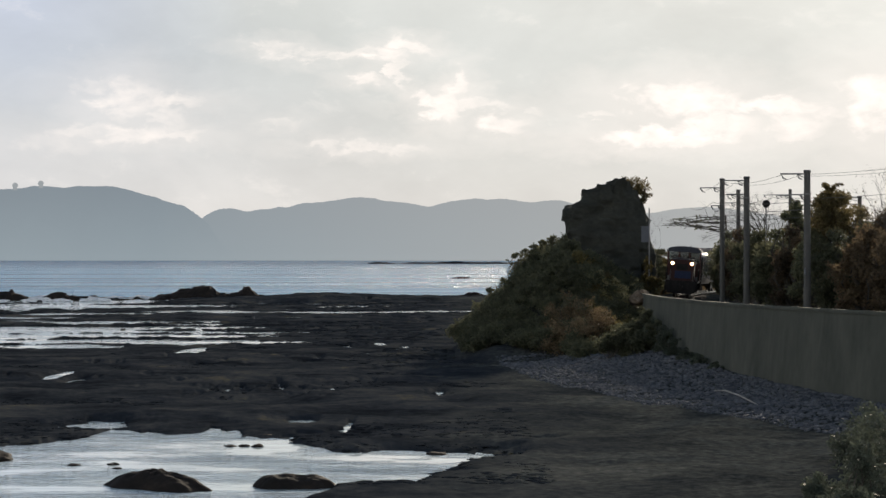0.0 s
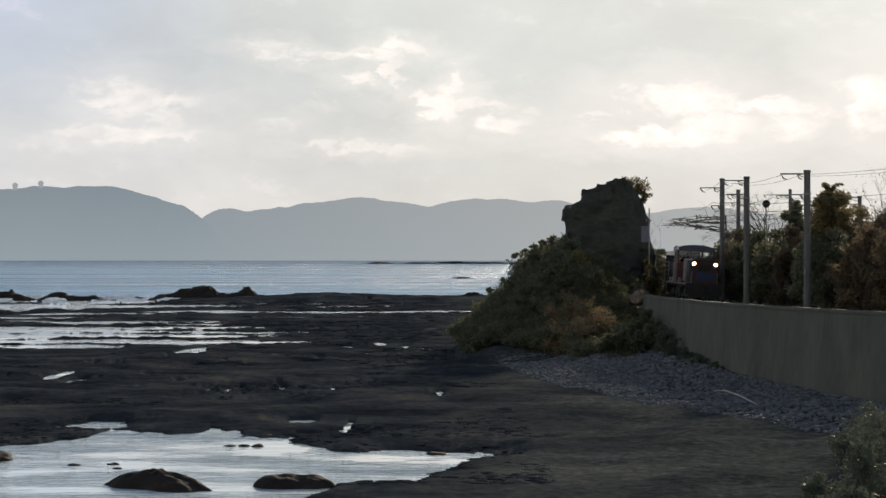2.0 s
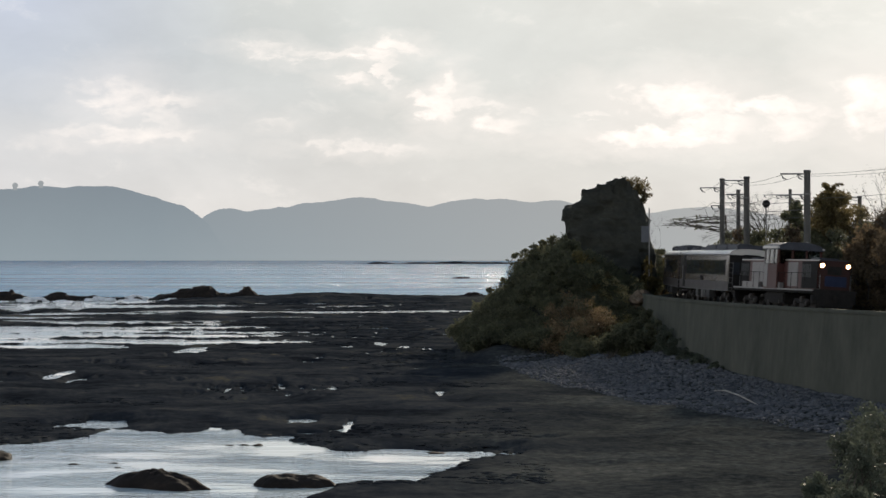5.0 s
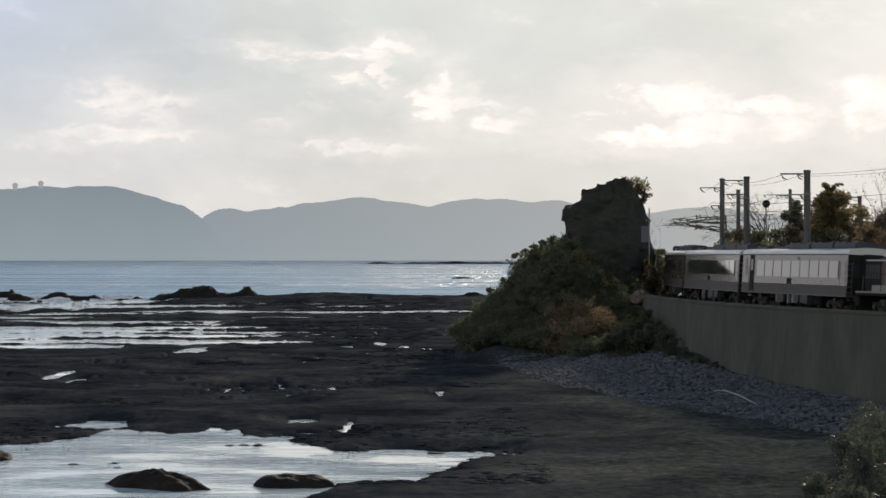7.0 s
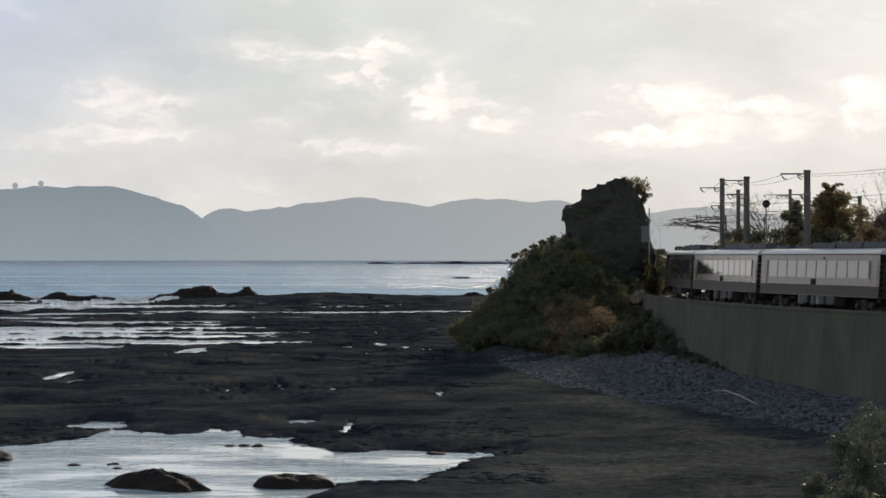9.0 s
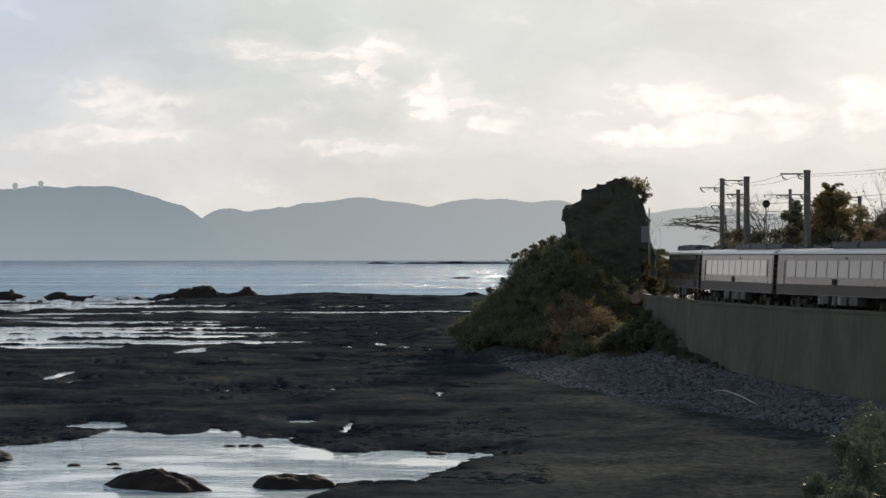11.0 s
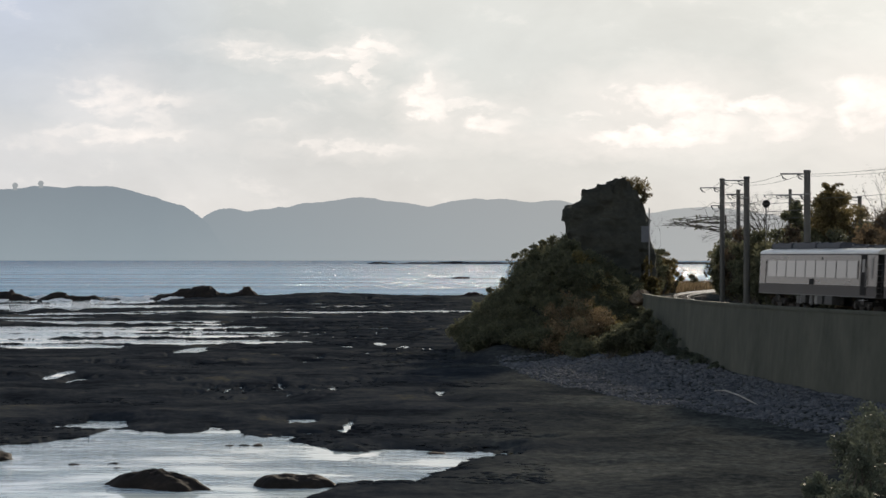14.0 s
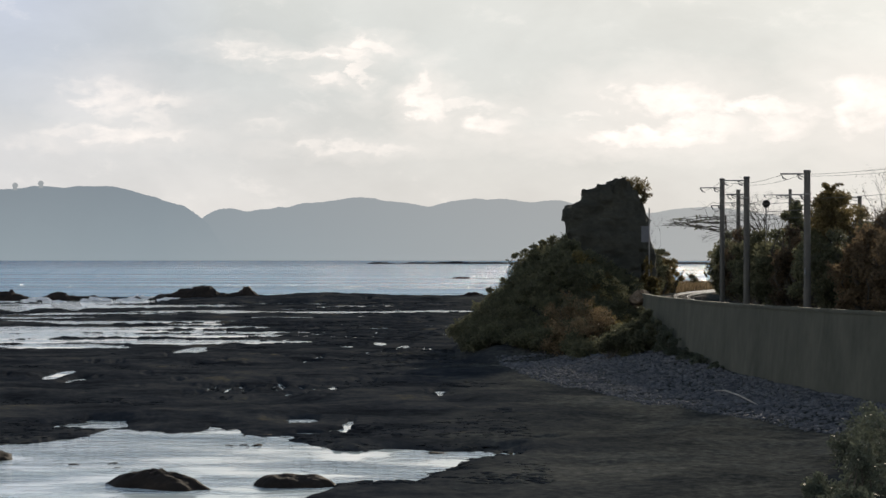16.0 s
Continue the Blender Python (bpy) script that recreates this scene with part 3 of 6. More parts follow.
def build_ground():
    rows_y = [-70.0, -40.0, -15.0, 0.0, 10.0, 20.0, 30.0, 40.0, 50.0, 58.0, 64.0]
    while rows_y[-1] < 520:
        rows_y.append(rows_y[-1] * 1.0042)
    rows_y += [540.0, 580.0]
    us = np.concatenate([np.linspace(-1.2, -0.22, 24)[:-1], np.linspace(-0.22, 0.22, 780), np.linspace(0.22, 1.9, 60)[1:]])
    ys = np.repeat(np.array(rows_y)[:, None], len(us), 1)
    xs = us[None, :] * np.maximum(ys, 62.0)
    zs = ground_height(xs, ys)
    verts = np.stack([xs, ys, zs], -1).reshape(-1, 3)
    n, m = len(rows_y), len(us)
    i = np.arange((n - 1) * m).reshape(n - 1, m)[:, :-1].ravel()
    faces = np.stack([i, i + 1, i + m + 1, i + m], -1)
    me = bpy.data.meshes.new("ground")
    me.vertices.add(len(verts))
    me.vertices.foreach_set("co", verts.ravel())
    me.loops.add(len(faces) * 4)
    me.loops.foreach_set("vertex_index", faces.ravel())
    me.polygons.add(len(faces))
    me.polygons.foreach_set("loop_start", np.arange(len(faces)) * 4)
    me.polygons.foreach_set("use_smooth", np.ones(len(faces), bool))
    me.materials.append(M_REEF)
    me.update(calc_edges=True)
    return tagged(new("ground", me), "dark wet tidal reef rising to a shore bank", "ground", kind="structure")


def ground_z(x, y):
    return float(ground_height(np.array([float(x)]), np.array([float(y)]))[0])


GROUND = build_ground()


def build_sea(name, rows, side, material, label):
    """A sheet of water, finer near by."""
    verts = [(x, y, 0) for y in rows for x in side]
    m = len(side)
    faces = [(r * m + c, r * m + c + 1, (r + 1) * m + c + 1, (r + 1) * m + c) for r in range(len(rows) - 1) for c in range(m - 1)]
    return tagged(link_mesh(name, verts, faces, material), label, "sea", kind="structure")


SEA = build_sea("water_sea", [448, 700, 1200, 2400, 4980], [-4000, -1200, -400, 0, 400, 1200, 4000], M_SEA, "blue-grey choppy open sea reaching the far shore")
LAGOON = build_sea("water_lagoon", [-90, 40, 120, 260, 462], [-800, -200, 0, 200, 800], M_LAGOON, "shallow water between dark reefs, reflected sky painted in pale")


# ---- sky clouds and far hills ----
# lit clouds: azimuth, elevation, half width, half height, brightness
CLOUDS_WEST = [
    (-0.1355, 0.0652, 0.0107, 0.0067, 0.59), (-0.1188, 0.0640, 0.0131, 0.0019, 0.55), (-0.1200, 0.0569, 0.0067, 0.0060, 0.47), (-0.1295, 0.0502, 0.0179, 0.0021, 0.59), (-0.1510, 0.0521, 0.0143, 0.0019, 0.34), (-0.1652, 0.0474, 0.0167, 0.0036, 0.26), (-0.1414, 0.0712, 0.0143, 0.0029, 0.30), (-0.1129, 0.0502, 0.0071, 0.0014, 0.51), (-0.0319, 0.0457, 0.0202, 0.0012, 0.55), (-0.0533, 0.0457, 0.0071, 0.0010, 0.42), (-0.0724, 0.0552, 0.0083, 0.0014, 0.34),
]
CLOUDS_EAST = [
    (-0.0021, 0.0617, 0.0060, 0.0052, 0.90), (-0.0093, 0.0657, 0.0060, 0.0019, 0.75), (0.0217, 0.0545, 0.0079, 0.0031, 0.75), (0.0110, 0.0629, 0.0167, 0.0012, 0.55), (0.0633, 0.0588, 0.0071, 0.0007, 0.50), (0.0312, 0.0621, 0.0060, 0.0010, 0.45), (0.0960, 0.0655, 0.0190, 0.0058, 1.00), (0.1133, 0.0640, 0.0100, 0.0040, 0.95), (0.0880, 0.0498, 0.0230, 0.0026, 1.00), (0.1120, 0.0545, 0.0140, 0.0046, 1.00), (0.1390, 0.0625, 0.0160, 0.0026, 0.95), (0.1470, 0.0560, 0.0110, 0.0046, 0.70), (0.1419, 0.0521, 0.0143, 0.0019, 0.60), (0.1562, 0.0605, 0.0095, 0.0029, 0.70), (0.1790, 0.0640, 0.0150, 0.0100, 1.00), (0.1490, 0.0569, 0.0060, 0.0043, 0.65),
]


CLOUDS_WISP = [
    (-0.0795, 0.0880, 0.0090, 0.0012, 0.50), (-0.0690, 0.0858, 0.0110, 0.0012, 0.62), (-0.0560, 0.0836, 0.0110, 0.0010, 0.55), (-0.0430, 0.0850, 0.0100, 0.0012, 0.55), (-0.0320, 0.0840, 0.0075, 0.0026, 0.80),
    (-0.0210, 0.0880, 0.0080, 0.0017, 0.75), (-0.0400, 0.0752, 0.0070, 0.0018, 0.72), (-0.0265, 0.0775, 0.0024, 0.0048, 0.60), (0.0005, 0.0735, 0.0046, 0.0040, 0.70), (-0.0040, 0.0700, 0.0045, 0.0030, 0.45),
]


def sky_sheet(name, radius, a0, a1, e0, e1, material, label):
    """A far curved sheet of sky between two bearings and two elevations."""
    cols, rows = max(8, int((a1 - a0) * 66)), max(4, int((e1 - e0) * 80))
    verts, faces = [], []
    for r in range(rows + 1):
        e = e0 + (e1 - e0) * r / rows
        for c in range(cols + 1):
            a = a0 + (a1 - a0) * c / cols
            verts.append((math.sin(a) * radius, math.cos(a) * radius, math.tan(e) * radius))
    for r in range(rows):
        for c in range(cols):
            i = r * (cols + 1) + c
            faces.append((i, i + cols + 1, i + cols + 2, i + 1))
    ob = link_mesh(name, verts, faces, material, True)
    ob.location = (0, 0, EYE)
    return tagged(ob, label, "sky", kind="structure")


def sky_material(name, features, own):
    """own: a layer that shows its own lit puffs alone and is clear between them."""
    m = bpy.data.materials.new(name)
    m.use_nodes = True
    nt = m.node_tree
    nt.nodes.clear()
    out = nt.nodes.new("ShaderNodeOutputMaterial")
    tc = nt.nodes.new("ShaderNodeTexCoord")
    em = nt.nodes.new("ShaderNodeEmission")
    clear = nt.nodes.new("ShaderNodeBsdfTransparent")
    mx = nt.nodes.new("ShaderNodeMixShader")
    if own:
        cover = puff_cover(nt, *bearing(nt, tc.outputs["Object"]), features)
        em.inputs["Color"].default_value = (*CLOUD_LIT, 1)
        link(nt, math_node(nt, "MINIMUM", cover, 1.0), mx.inputs[0])
    else:
        col, az, el = sky_nodes(nt, tc.outputs["Object"], features)
        link(nt, col, em.inputs["Color"])
        link(nt, math_node(nt, "MULTIPLY", math_node(nt, "DIVIDE", math_node(nt, "SUBTRACT", 0.34, math_node(nt, "ABSOLUTE", az)), 0.06, clamp=True),
                           math_node(nt, "DIVIDE", math_node(nt, "SUBTRACT", 0.185, el), 0.05, clamp=True)), mx.inputs[0])
    link(nt, clear.outputs[0], mx.inputs[1])
    link(nt, em.outputs[0], mx.inputs[2])
    link(nt, mx.outputs[0], out.inputs["Surface"])
    return m


SKY = sky_sheet("backdrop_sky", 4850.0, -0.36, 0.36, -0.004, 0.196, sky_material("evening_clouds", CLOUDS_WEST + CLOUDS_EAST, False), "pale evening sky with lit broken clouds")
WISP = sky_sheet("backdrop_cloud", 4780.0, -0.13, 0.05, 0.060, 0.100, sky_material("drifting_wisp", CLOUDS_WISP, True), "thin bright wisp of cloud drifting faster than the rest")


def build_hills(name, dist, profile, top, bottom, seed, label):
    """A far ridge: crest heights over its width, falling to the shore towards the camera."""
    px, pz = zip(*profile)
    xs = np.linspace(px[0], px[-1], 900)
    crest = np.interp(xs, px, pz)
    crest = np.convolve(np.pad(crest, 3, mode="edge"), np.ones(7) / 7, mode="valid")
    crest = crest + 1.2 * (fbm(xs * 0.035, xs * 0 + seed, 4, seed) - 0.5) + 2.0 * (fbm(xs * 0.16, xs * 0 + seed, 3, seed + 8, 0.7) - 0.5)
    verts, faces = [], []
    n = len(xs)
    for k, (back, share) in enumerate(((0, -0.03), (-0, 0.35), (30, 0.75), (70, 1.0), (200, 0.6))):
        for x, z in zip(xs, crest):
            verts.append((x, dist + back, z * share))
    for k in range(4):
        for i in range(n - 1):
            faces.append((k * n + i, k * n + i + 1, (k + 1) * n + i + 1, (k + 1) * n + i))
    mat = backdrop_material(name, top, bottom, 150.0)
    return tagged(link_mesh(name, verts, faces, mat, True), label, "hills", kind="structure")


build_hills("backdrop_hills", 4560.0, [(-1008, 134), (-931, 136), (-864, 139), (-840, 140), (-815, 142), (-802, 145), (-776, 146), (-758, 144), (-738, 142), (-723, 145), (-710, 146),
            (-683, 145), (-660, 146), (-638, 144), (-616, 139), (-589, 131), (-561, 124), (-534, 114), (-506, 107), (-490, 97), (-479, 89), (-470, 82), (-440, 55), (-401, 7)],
            (0.235, 0.275, 0.308), (0.290, 0.342, 0.376), 5, "blue-grey wooded island hills, haze painted in")
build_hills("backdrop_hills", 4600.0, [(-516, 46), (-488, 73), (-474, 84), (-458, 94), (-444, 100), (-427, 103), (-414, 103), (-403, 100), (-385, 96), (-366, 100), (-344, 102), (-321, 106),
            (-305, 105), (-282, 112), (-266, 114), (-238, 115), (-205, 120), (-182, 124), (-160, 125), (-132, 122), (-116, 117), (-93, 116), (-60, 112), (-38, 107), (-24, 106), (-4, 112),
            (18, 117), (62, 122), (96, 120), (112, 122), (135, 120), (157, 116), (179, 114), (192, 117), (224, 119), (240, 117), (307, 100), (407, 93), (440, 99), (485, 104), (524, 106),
            (563, 102), (685, 85), (1019, 68)], (0.265, 0.300, 0.330), (0.290, 0.342, 0.376), 9, "paler mountain ridge across the bay, haze painted in")


def build_dome(x, y, z, r):
    """A radar dome on the ridge."""
    dome = new("radar_dome")
    dome.location = (x, y, z)
    bm = bmesh.new()
    bmesh.ops.create_uvsphere(bm, u_segments=16, v_segments=10, radius=r)
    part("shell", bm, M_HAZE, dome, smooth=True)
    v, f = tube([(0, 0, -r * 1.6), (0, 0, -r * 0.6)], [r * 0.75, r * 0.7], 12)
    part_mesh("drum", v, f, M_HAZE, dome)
    return tagged(dome, "small round radar dome on the hazy ridge", "radar dome", "radar domes")


# dome colour with the ridge's haze painted in, glowing like the hills
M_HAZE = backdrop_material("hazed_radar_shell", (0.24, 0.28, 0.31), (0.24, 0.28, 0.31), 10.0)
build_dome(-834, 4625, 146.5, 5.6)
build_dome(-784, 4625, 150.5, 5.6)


# ---- rocks ----
def rock(name, x, y, z, sx, sy, sz, seed, label, group="", material=None, sub=5, rough=0.35, category="rock", taper=0.0):
    bm = bmesh.new()
    bmesh.ops.create_icosphere(bm, subdivisions=sub, radius=1.0)
    shift = Vector((seed * 7.7, seed * 3.1, seed * 1.9))
    for v in bm.verts:
        n = noise.fractal(v.co * 1.3 + shift, 1.0, 2.1, 5)
        r = noise.ridged_multi_fractal(v.co * 1.1 + shift, 1.0, 2.0, 4, 1.0, 2.0)
        fine = noise.fractal(v.co * 5.0 + shift, 0.8, 2.1, 4)
        v.co *= 1 + rough * n + 0.16 * (r - 1.2) + 0.07 * fine
        if taper and v.co.z > 0:
            v.co.x, v.co.y = v.co.x * (1 - taper * min(v.co.z, 1)), v.co.y * (1 - taper * min(v.co.z, 1))
        v.co = Vector((v.co.x * sx, v.co.y * sy, v.co.z * sz))
    me = bpy.data.meshes.new(name)
    bm.to_mesh(me)
    bm.free()
    me.polygons.foreach_set("use_smooth", [True] * len(me.polygons))
    me.materials.append(material or M_BOULDER)
    ob = new(name, me)
    ob.location = (x, y, z)
    return tagged(ob, label, category, group)


def low_rock(name, x, y, half, depth, height, seed, label, turn=0.0, lean=0.0, group="", brow=2.8):
    """A wave-worn rock awash: a low crest over an uneven footprint; lean moves the crest along its length, a high brow flattens the top."""
    rings, seg = 30, 84
    shift = Vector((seed * 5.3, seed * 2.7, seed * 1.1))
    verts, faces = [(lean * half, 0, height)], []
    for i in range(1, rings + 1):
        q = i / rings
        for k in range(seg):
            a = 2 * math.pi * k / seg
            edge = 1 + 0.30 * noise.fractal(Vector((math.cos(a) * 1.1, math.sin(a) * 1.1, 0)) + shift, 0.9, 2.1, 5)
            u, v = math.cos(a) * q * edge, math.sin(a) * q * edge
            px_, py_ = half * (u + lean * (1 - q)), depth * v
            lump = noise.fractal(Vector((px_ * 0.9, py_ * 0.9, 0)) + shift, 0.9, 2.1, 5)
            crack = noise.ridged_multi_fractal(Vector((px_ * 1.3, py_ * 1.3, 0)) + shift, 1.0, 2.0, 4, 1.0, 2.0) - 1.2
            z = height * (1 - q ** brow) ** 0.9 * (1 - 0.28 * q) * (1 + 0.36 * lump) + 0.10 * crack * (1 - q) ** 0.5 * height * 1.4
            verts.append((px_ + 0.05 * lump, py_ + 0.05 * crack, z - 0.30 * q ** 6))
    for k in range(seg):
        faces.append((0, 1 + k, 1 + (k + 1) % seg))
    for i in range(rings - 1):
        for k in range(seg):
            k2 = (k + 1) % seg
            faces.append((1 + i * seg + k, 1 + (i + 1) * seg + k, 1 + (i + 1) * seg + k2, 1 + i * seg + k2))
    ob = link_mesh(name, verts, faces, M_BOULDER, True)
    ob.matrix_basis = pose(x, y, -0.06, 0, 0, turn)
    return tagged(ob, label, "rock", group)


def rim_ridge(y, depth, profile, seed):
    """A jagged rock bar on the reef's rim with a crest of the given heights."""
    px_, pz = zip(*profile)
    cols, rows = int((px_[-1] - px_[0]) / 0.16), 26
    verts, faces = [], []
    for i in range(cols + 1):
        x = px_[0] + (px_[-1] - px_[0]) * i / cols
        h = float(np.interp(x, px_, pz))
        for j in range(rows + 1):
            v = -1 + 2 * j / rows
            p = Vector((x * 0.45, v * depth * 0.45 + seed, seed * 3.3))
            n, c = noise.fractal(p, 0.9, 2.1, 5), noise.cell(Vector((x * 1.1, v * depth * 0.9 + seed, 0)))
            z = h * max(0.0, 1 - abs(v) ** 1.5) * (1 + 0.10 * n + 0.07 * c) + 0.12 * n * (1 - v * v) - 0.5 * v ** 6
            verts.append((x + 0.10 * c, y + v * depth * (1 + 0.35 * noise.fractal(Vector((x * 0.3, seed, v)), 0.9, 2.0, 4)), z - 0.12))
    m = rows + 1
    for i in range(cols):
        for j in range(rows):
            faces.append((i * m + j, (i + 1) * m + j, (i + 1) * m + j + 1, i * m + j + 1))
    ob = link_mesh("rim_rock", verts, faces, M_BOULDER)
    return tagged(ob, "jagged black rock bar on the reef's outer rim", "rock", "rocks on the rim")


WET = "dark rounded reef rock standing in bright shallow water"
low_rock("reef_rock", -9.95, 84.3, 2.65, 1.40, 0.66, 5, "low brown-black rock with a rounded crest awash in the pool", -38, -0.10, "rocks in the pool", 2.4)
low_rock("reef_rock", -5.20, 84.7, 1.62, 1.6, 0.48, 8, "flat-topped dark rock awash in the pool", 4, -0.12, "rocks in the pool", 5.0)
for k, (x, y, sx, sy, sz) in enumerate([(-9.2, 102.6, 0.34, 0.4, 0.11), (-8.6, 102.7, 0.26, 0.3, 0.13), (-8.0, 102.5, 0.30, 0.4, 0.15), (-14.5, 93.2, 0.30, 0.3, 0.12), (-13.0, 93.6, 0.26, 0.3, 0.12),
                                       (-18.2, 95.8, 0.85, 1.2, 0.42), (-8.05, 108.3, 0.4, 0.4, 0.14), (-0.3, 98.5, 0.5, 0.5, 0.14), (-12.6, 91.8, 0.22, 0.3, 0.10)]):
    rock("reef_rock", x, y, -0.05, sx, sy, sz, k + 1, WET, "rocks in the pool", rough=0.16, sub=4)
FAR = "jagged black rock on the reef's outer rim"
rim_ridge(446.0, 3.6, [(-55.8, 0.0), (-55.0, 0.55), (-53.0, 1.15), (-50.3, 1.45), (-49.5, 2.05), (-47.7, 2.4), (-46.1, 2.5), (-44.8, 2.75), (-43.8, 2.6), (-42.7, 2.0), (-42.1, 1.5), (-40.2, 1.4),
                       (-38.7, 1.55), (-37.8, 2.1), (-37.4, 2.85), (-37.0, 2.65), (-36.5, 2.7), (-35.8, 1.9), (-34.6, 1.15), (-33.3, 0.95), (-31.0, 0.8), (-29.5, 0.2)], 3.0)
rim_ridge(442.0, 3.0, [(-97.0, 1.4), (-90.0, 1.6), (-84.0, 1.6), (-82.2, 1.8), (-81.0, 1.75), (-80.6, 2.15), (-80.2, 2.1), (-79.8, 1.5), (-78.6, 1.15), (-77.0, 0.8), (-75.6, 0.3)], 7.0)
rim_ridge(441.0, 2.4, [(-75.6, 0.3), (-74.0, 1.0), (-72.8, 1.5), (-72.2, 1.7), (-71.4, 1.6), (-70.2, 1.4), (-69.0, 1.15), (-67.6, 0.8), (-66.0, 0.95), (-64.8, 1.1), (-63.6, 0.75), (-62.8, 0.2)], 12.0)
for k, (x, y, sx, sy, sz) in enumerate([(-59.5, 443, 2.6, 2, 0.55), (-57.5, 446, 1.6, 2, 0.8), (-30, 448, 6.0, 3, 1.2), (-27.5, 447, 3.2, 2, 1.5), (6.0, 450, 4.0, 3, 1.5), (13.0, 449, 5.0, 3, 1.4)]):
    rock("rim_rock", x, y, -0.2, sx, sy, sz, k + 11, FAR, "rocks on the rim", rough=0.42, taper=0.55)
for k, (x, y, sx, sz) in enumerate([(-70, 2620, 15, 2.0), (-22, 2650, 30, 1.9), (28, 2650, 36, 2.6), (66, 2640, 26, 2.0), (265, 2600, 90, 1.8), (6.7, 883, 3.6, 0.9)]):
    rock("skerry", x, y, -0.4, sx, 12, sz, k + 31, "low dark skerry far out in the sea", "skerries", rough=0.5, material=M_REEF)


def build_stack():
    """The leaning rock tower beside the line: level rings of an uneven block."""
    levels = [(5.76, 9.82, 18.09), (7.98, 10.16, 18.09), (9.99, 10.5, 18.04), (11.08, 10.66, 17.83), (12.2, 10.64, 17.4), (12.5, 10.9, 17.25), (12.85, 11.75, 17.1), (13.05, 11.95, 16.98), (13.72, 12.02, 16.75), (13.88, 12.4, 16.55), (14.15, 12.9, 16.4), (14.3, 14.05, 16.2), (14.49, 14.85, 15.98)]
    zs, ls, rs = zip(*levels)
    rings, seg = 90, 110
    verts, faces = [], []
    for i in range(rings + 1):
        z = zs[0] + (zs[-1] - zs[0]) * i / rings
        left, right = np.interp(z, zs, ls), np.interp(z, zs, rs)
        cx, half = (left + right) / 2, (right - left) / 2
        depth = 3.6 - 0.12 * (z - 6)
        for k in range(seg):
            a = 2 * math.pi * k / seg
            c, s = math.cos(a), math.sin(a)
            q = (abs(c) ** 2.6 + abs(s) ** 2.6) ** (-1 / 2.6)
            p = Vector((cx + half * c * q, 205.0 + depth * s * q, z))
            n = noise.fractal(p * 0.55, 1.0, 2.2, 6)
            crack = noise.ridged_multi_fractal(Vector((p.x * 0.8, p.y * 0.8, p.z * 0.35)), 1.0, 2.0, 4, 1.0, 2.0)
            block = noise.cell(Vector((p.x * 0.9, p.y * 0.5, p.z * 0.7 + 0.3 * n)))
            w = 0.26 * n + 0.24 * (crack - 1.2) + 0.20 * block
            verts.append((p.x + c * w, p.y + s * (w + 0.3 * n), p.z + 0.16 * n + 0.30 * max(0, i / rings - 0.75) * 4 * (block + n)))
    for i in range(rings):
        for k in range(seg):
            k2 = (k + 1) % seg
            faces.append((i * seg + k, i * seg + k2, (i + 1) * seg + k2, (i + 1) * seg + k))
    top = len(verts)
    verts.append((15.4, 205.0, 14.6))
    for k in range(seg):
        faces.append((rings * seg + k, rings * seg + (k + 1) % seg, top))
    faces.append(tuple(range(seg))[::-1])
    ob = link_mesh("cliff_rock", verts, faces, M_CLIFF, True)
    return tagged(ob, "tall dark rock stack rising from the shrubby headland", "rock stack")


build_stack()


# ---- plants ----
def leaf_cloud(blobs, count, size, rng, flat=0.75, droop=0.0):
    """Small bent leaves scattered through soft clumps; blobs are (x, y, z, radius)."""
    b = np.array(blobs, float)
    weight = b[:, 3] ** 2
    pick = rng.choice(len(b), count, p=weight / weight.sum())
    d = rng.normal(size=(count, 3))
    d /= np.linalg.norm(d, axis=1)[:, None]
    r = rng.random(count) ** 0.42
    c = b[pick, :3] + d * (b[pick, 3] * r * (0.85 + 0.35 * rng.random(count)))[:, None] * np.array([1, 1, flat])
    u = rng.normal(size=(count, 3))
    u[:, 2] -= droop
    u /= np.linalg.norm(u, axis=1)[:, None]
    w = np.cross(u, rng.normal(size=(count, 3)))
    w /= np.linalg.norm(w, axis=1)[:, None] + 1e-9
    s = (size * (0.6 + 0.8 * rng.random(count)))[:, None]
    verts = np.stack([c - u * s, c + w * s * 0.42, c + u * s, c - w * s * 0.42], 1).reshape(-1, 3)
    i = np.arange(count) * 4
    faces = np.stack([i, i + 1, i + 2, i + 3], -1)
    return verts, faces.tolist()


def branches(base, tips, rng, thick):
    """Stems that bend from the base to each tip."""
    out = []
    base = Vector(base)
    for tip in tips:
        tip = Vector(tip)
        mid = base.lerp(tip, 0.5) + Vector((rng.normal() * 0.15, rng.normal() * 0.15, 0.12)) * (tip - base).length
        out.append(tube([base, base.lerp(mid, 0.6), mid, mid.lerp(tip, 0.6), tip], [thick, thick * 0.8, thick * 0.55, thick * 0.35, thick * 0.12], 5))
    return join(out)


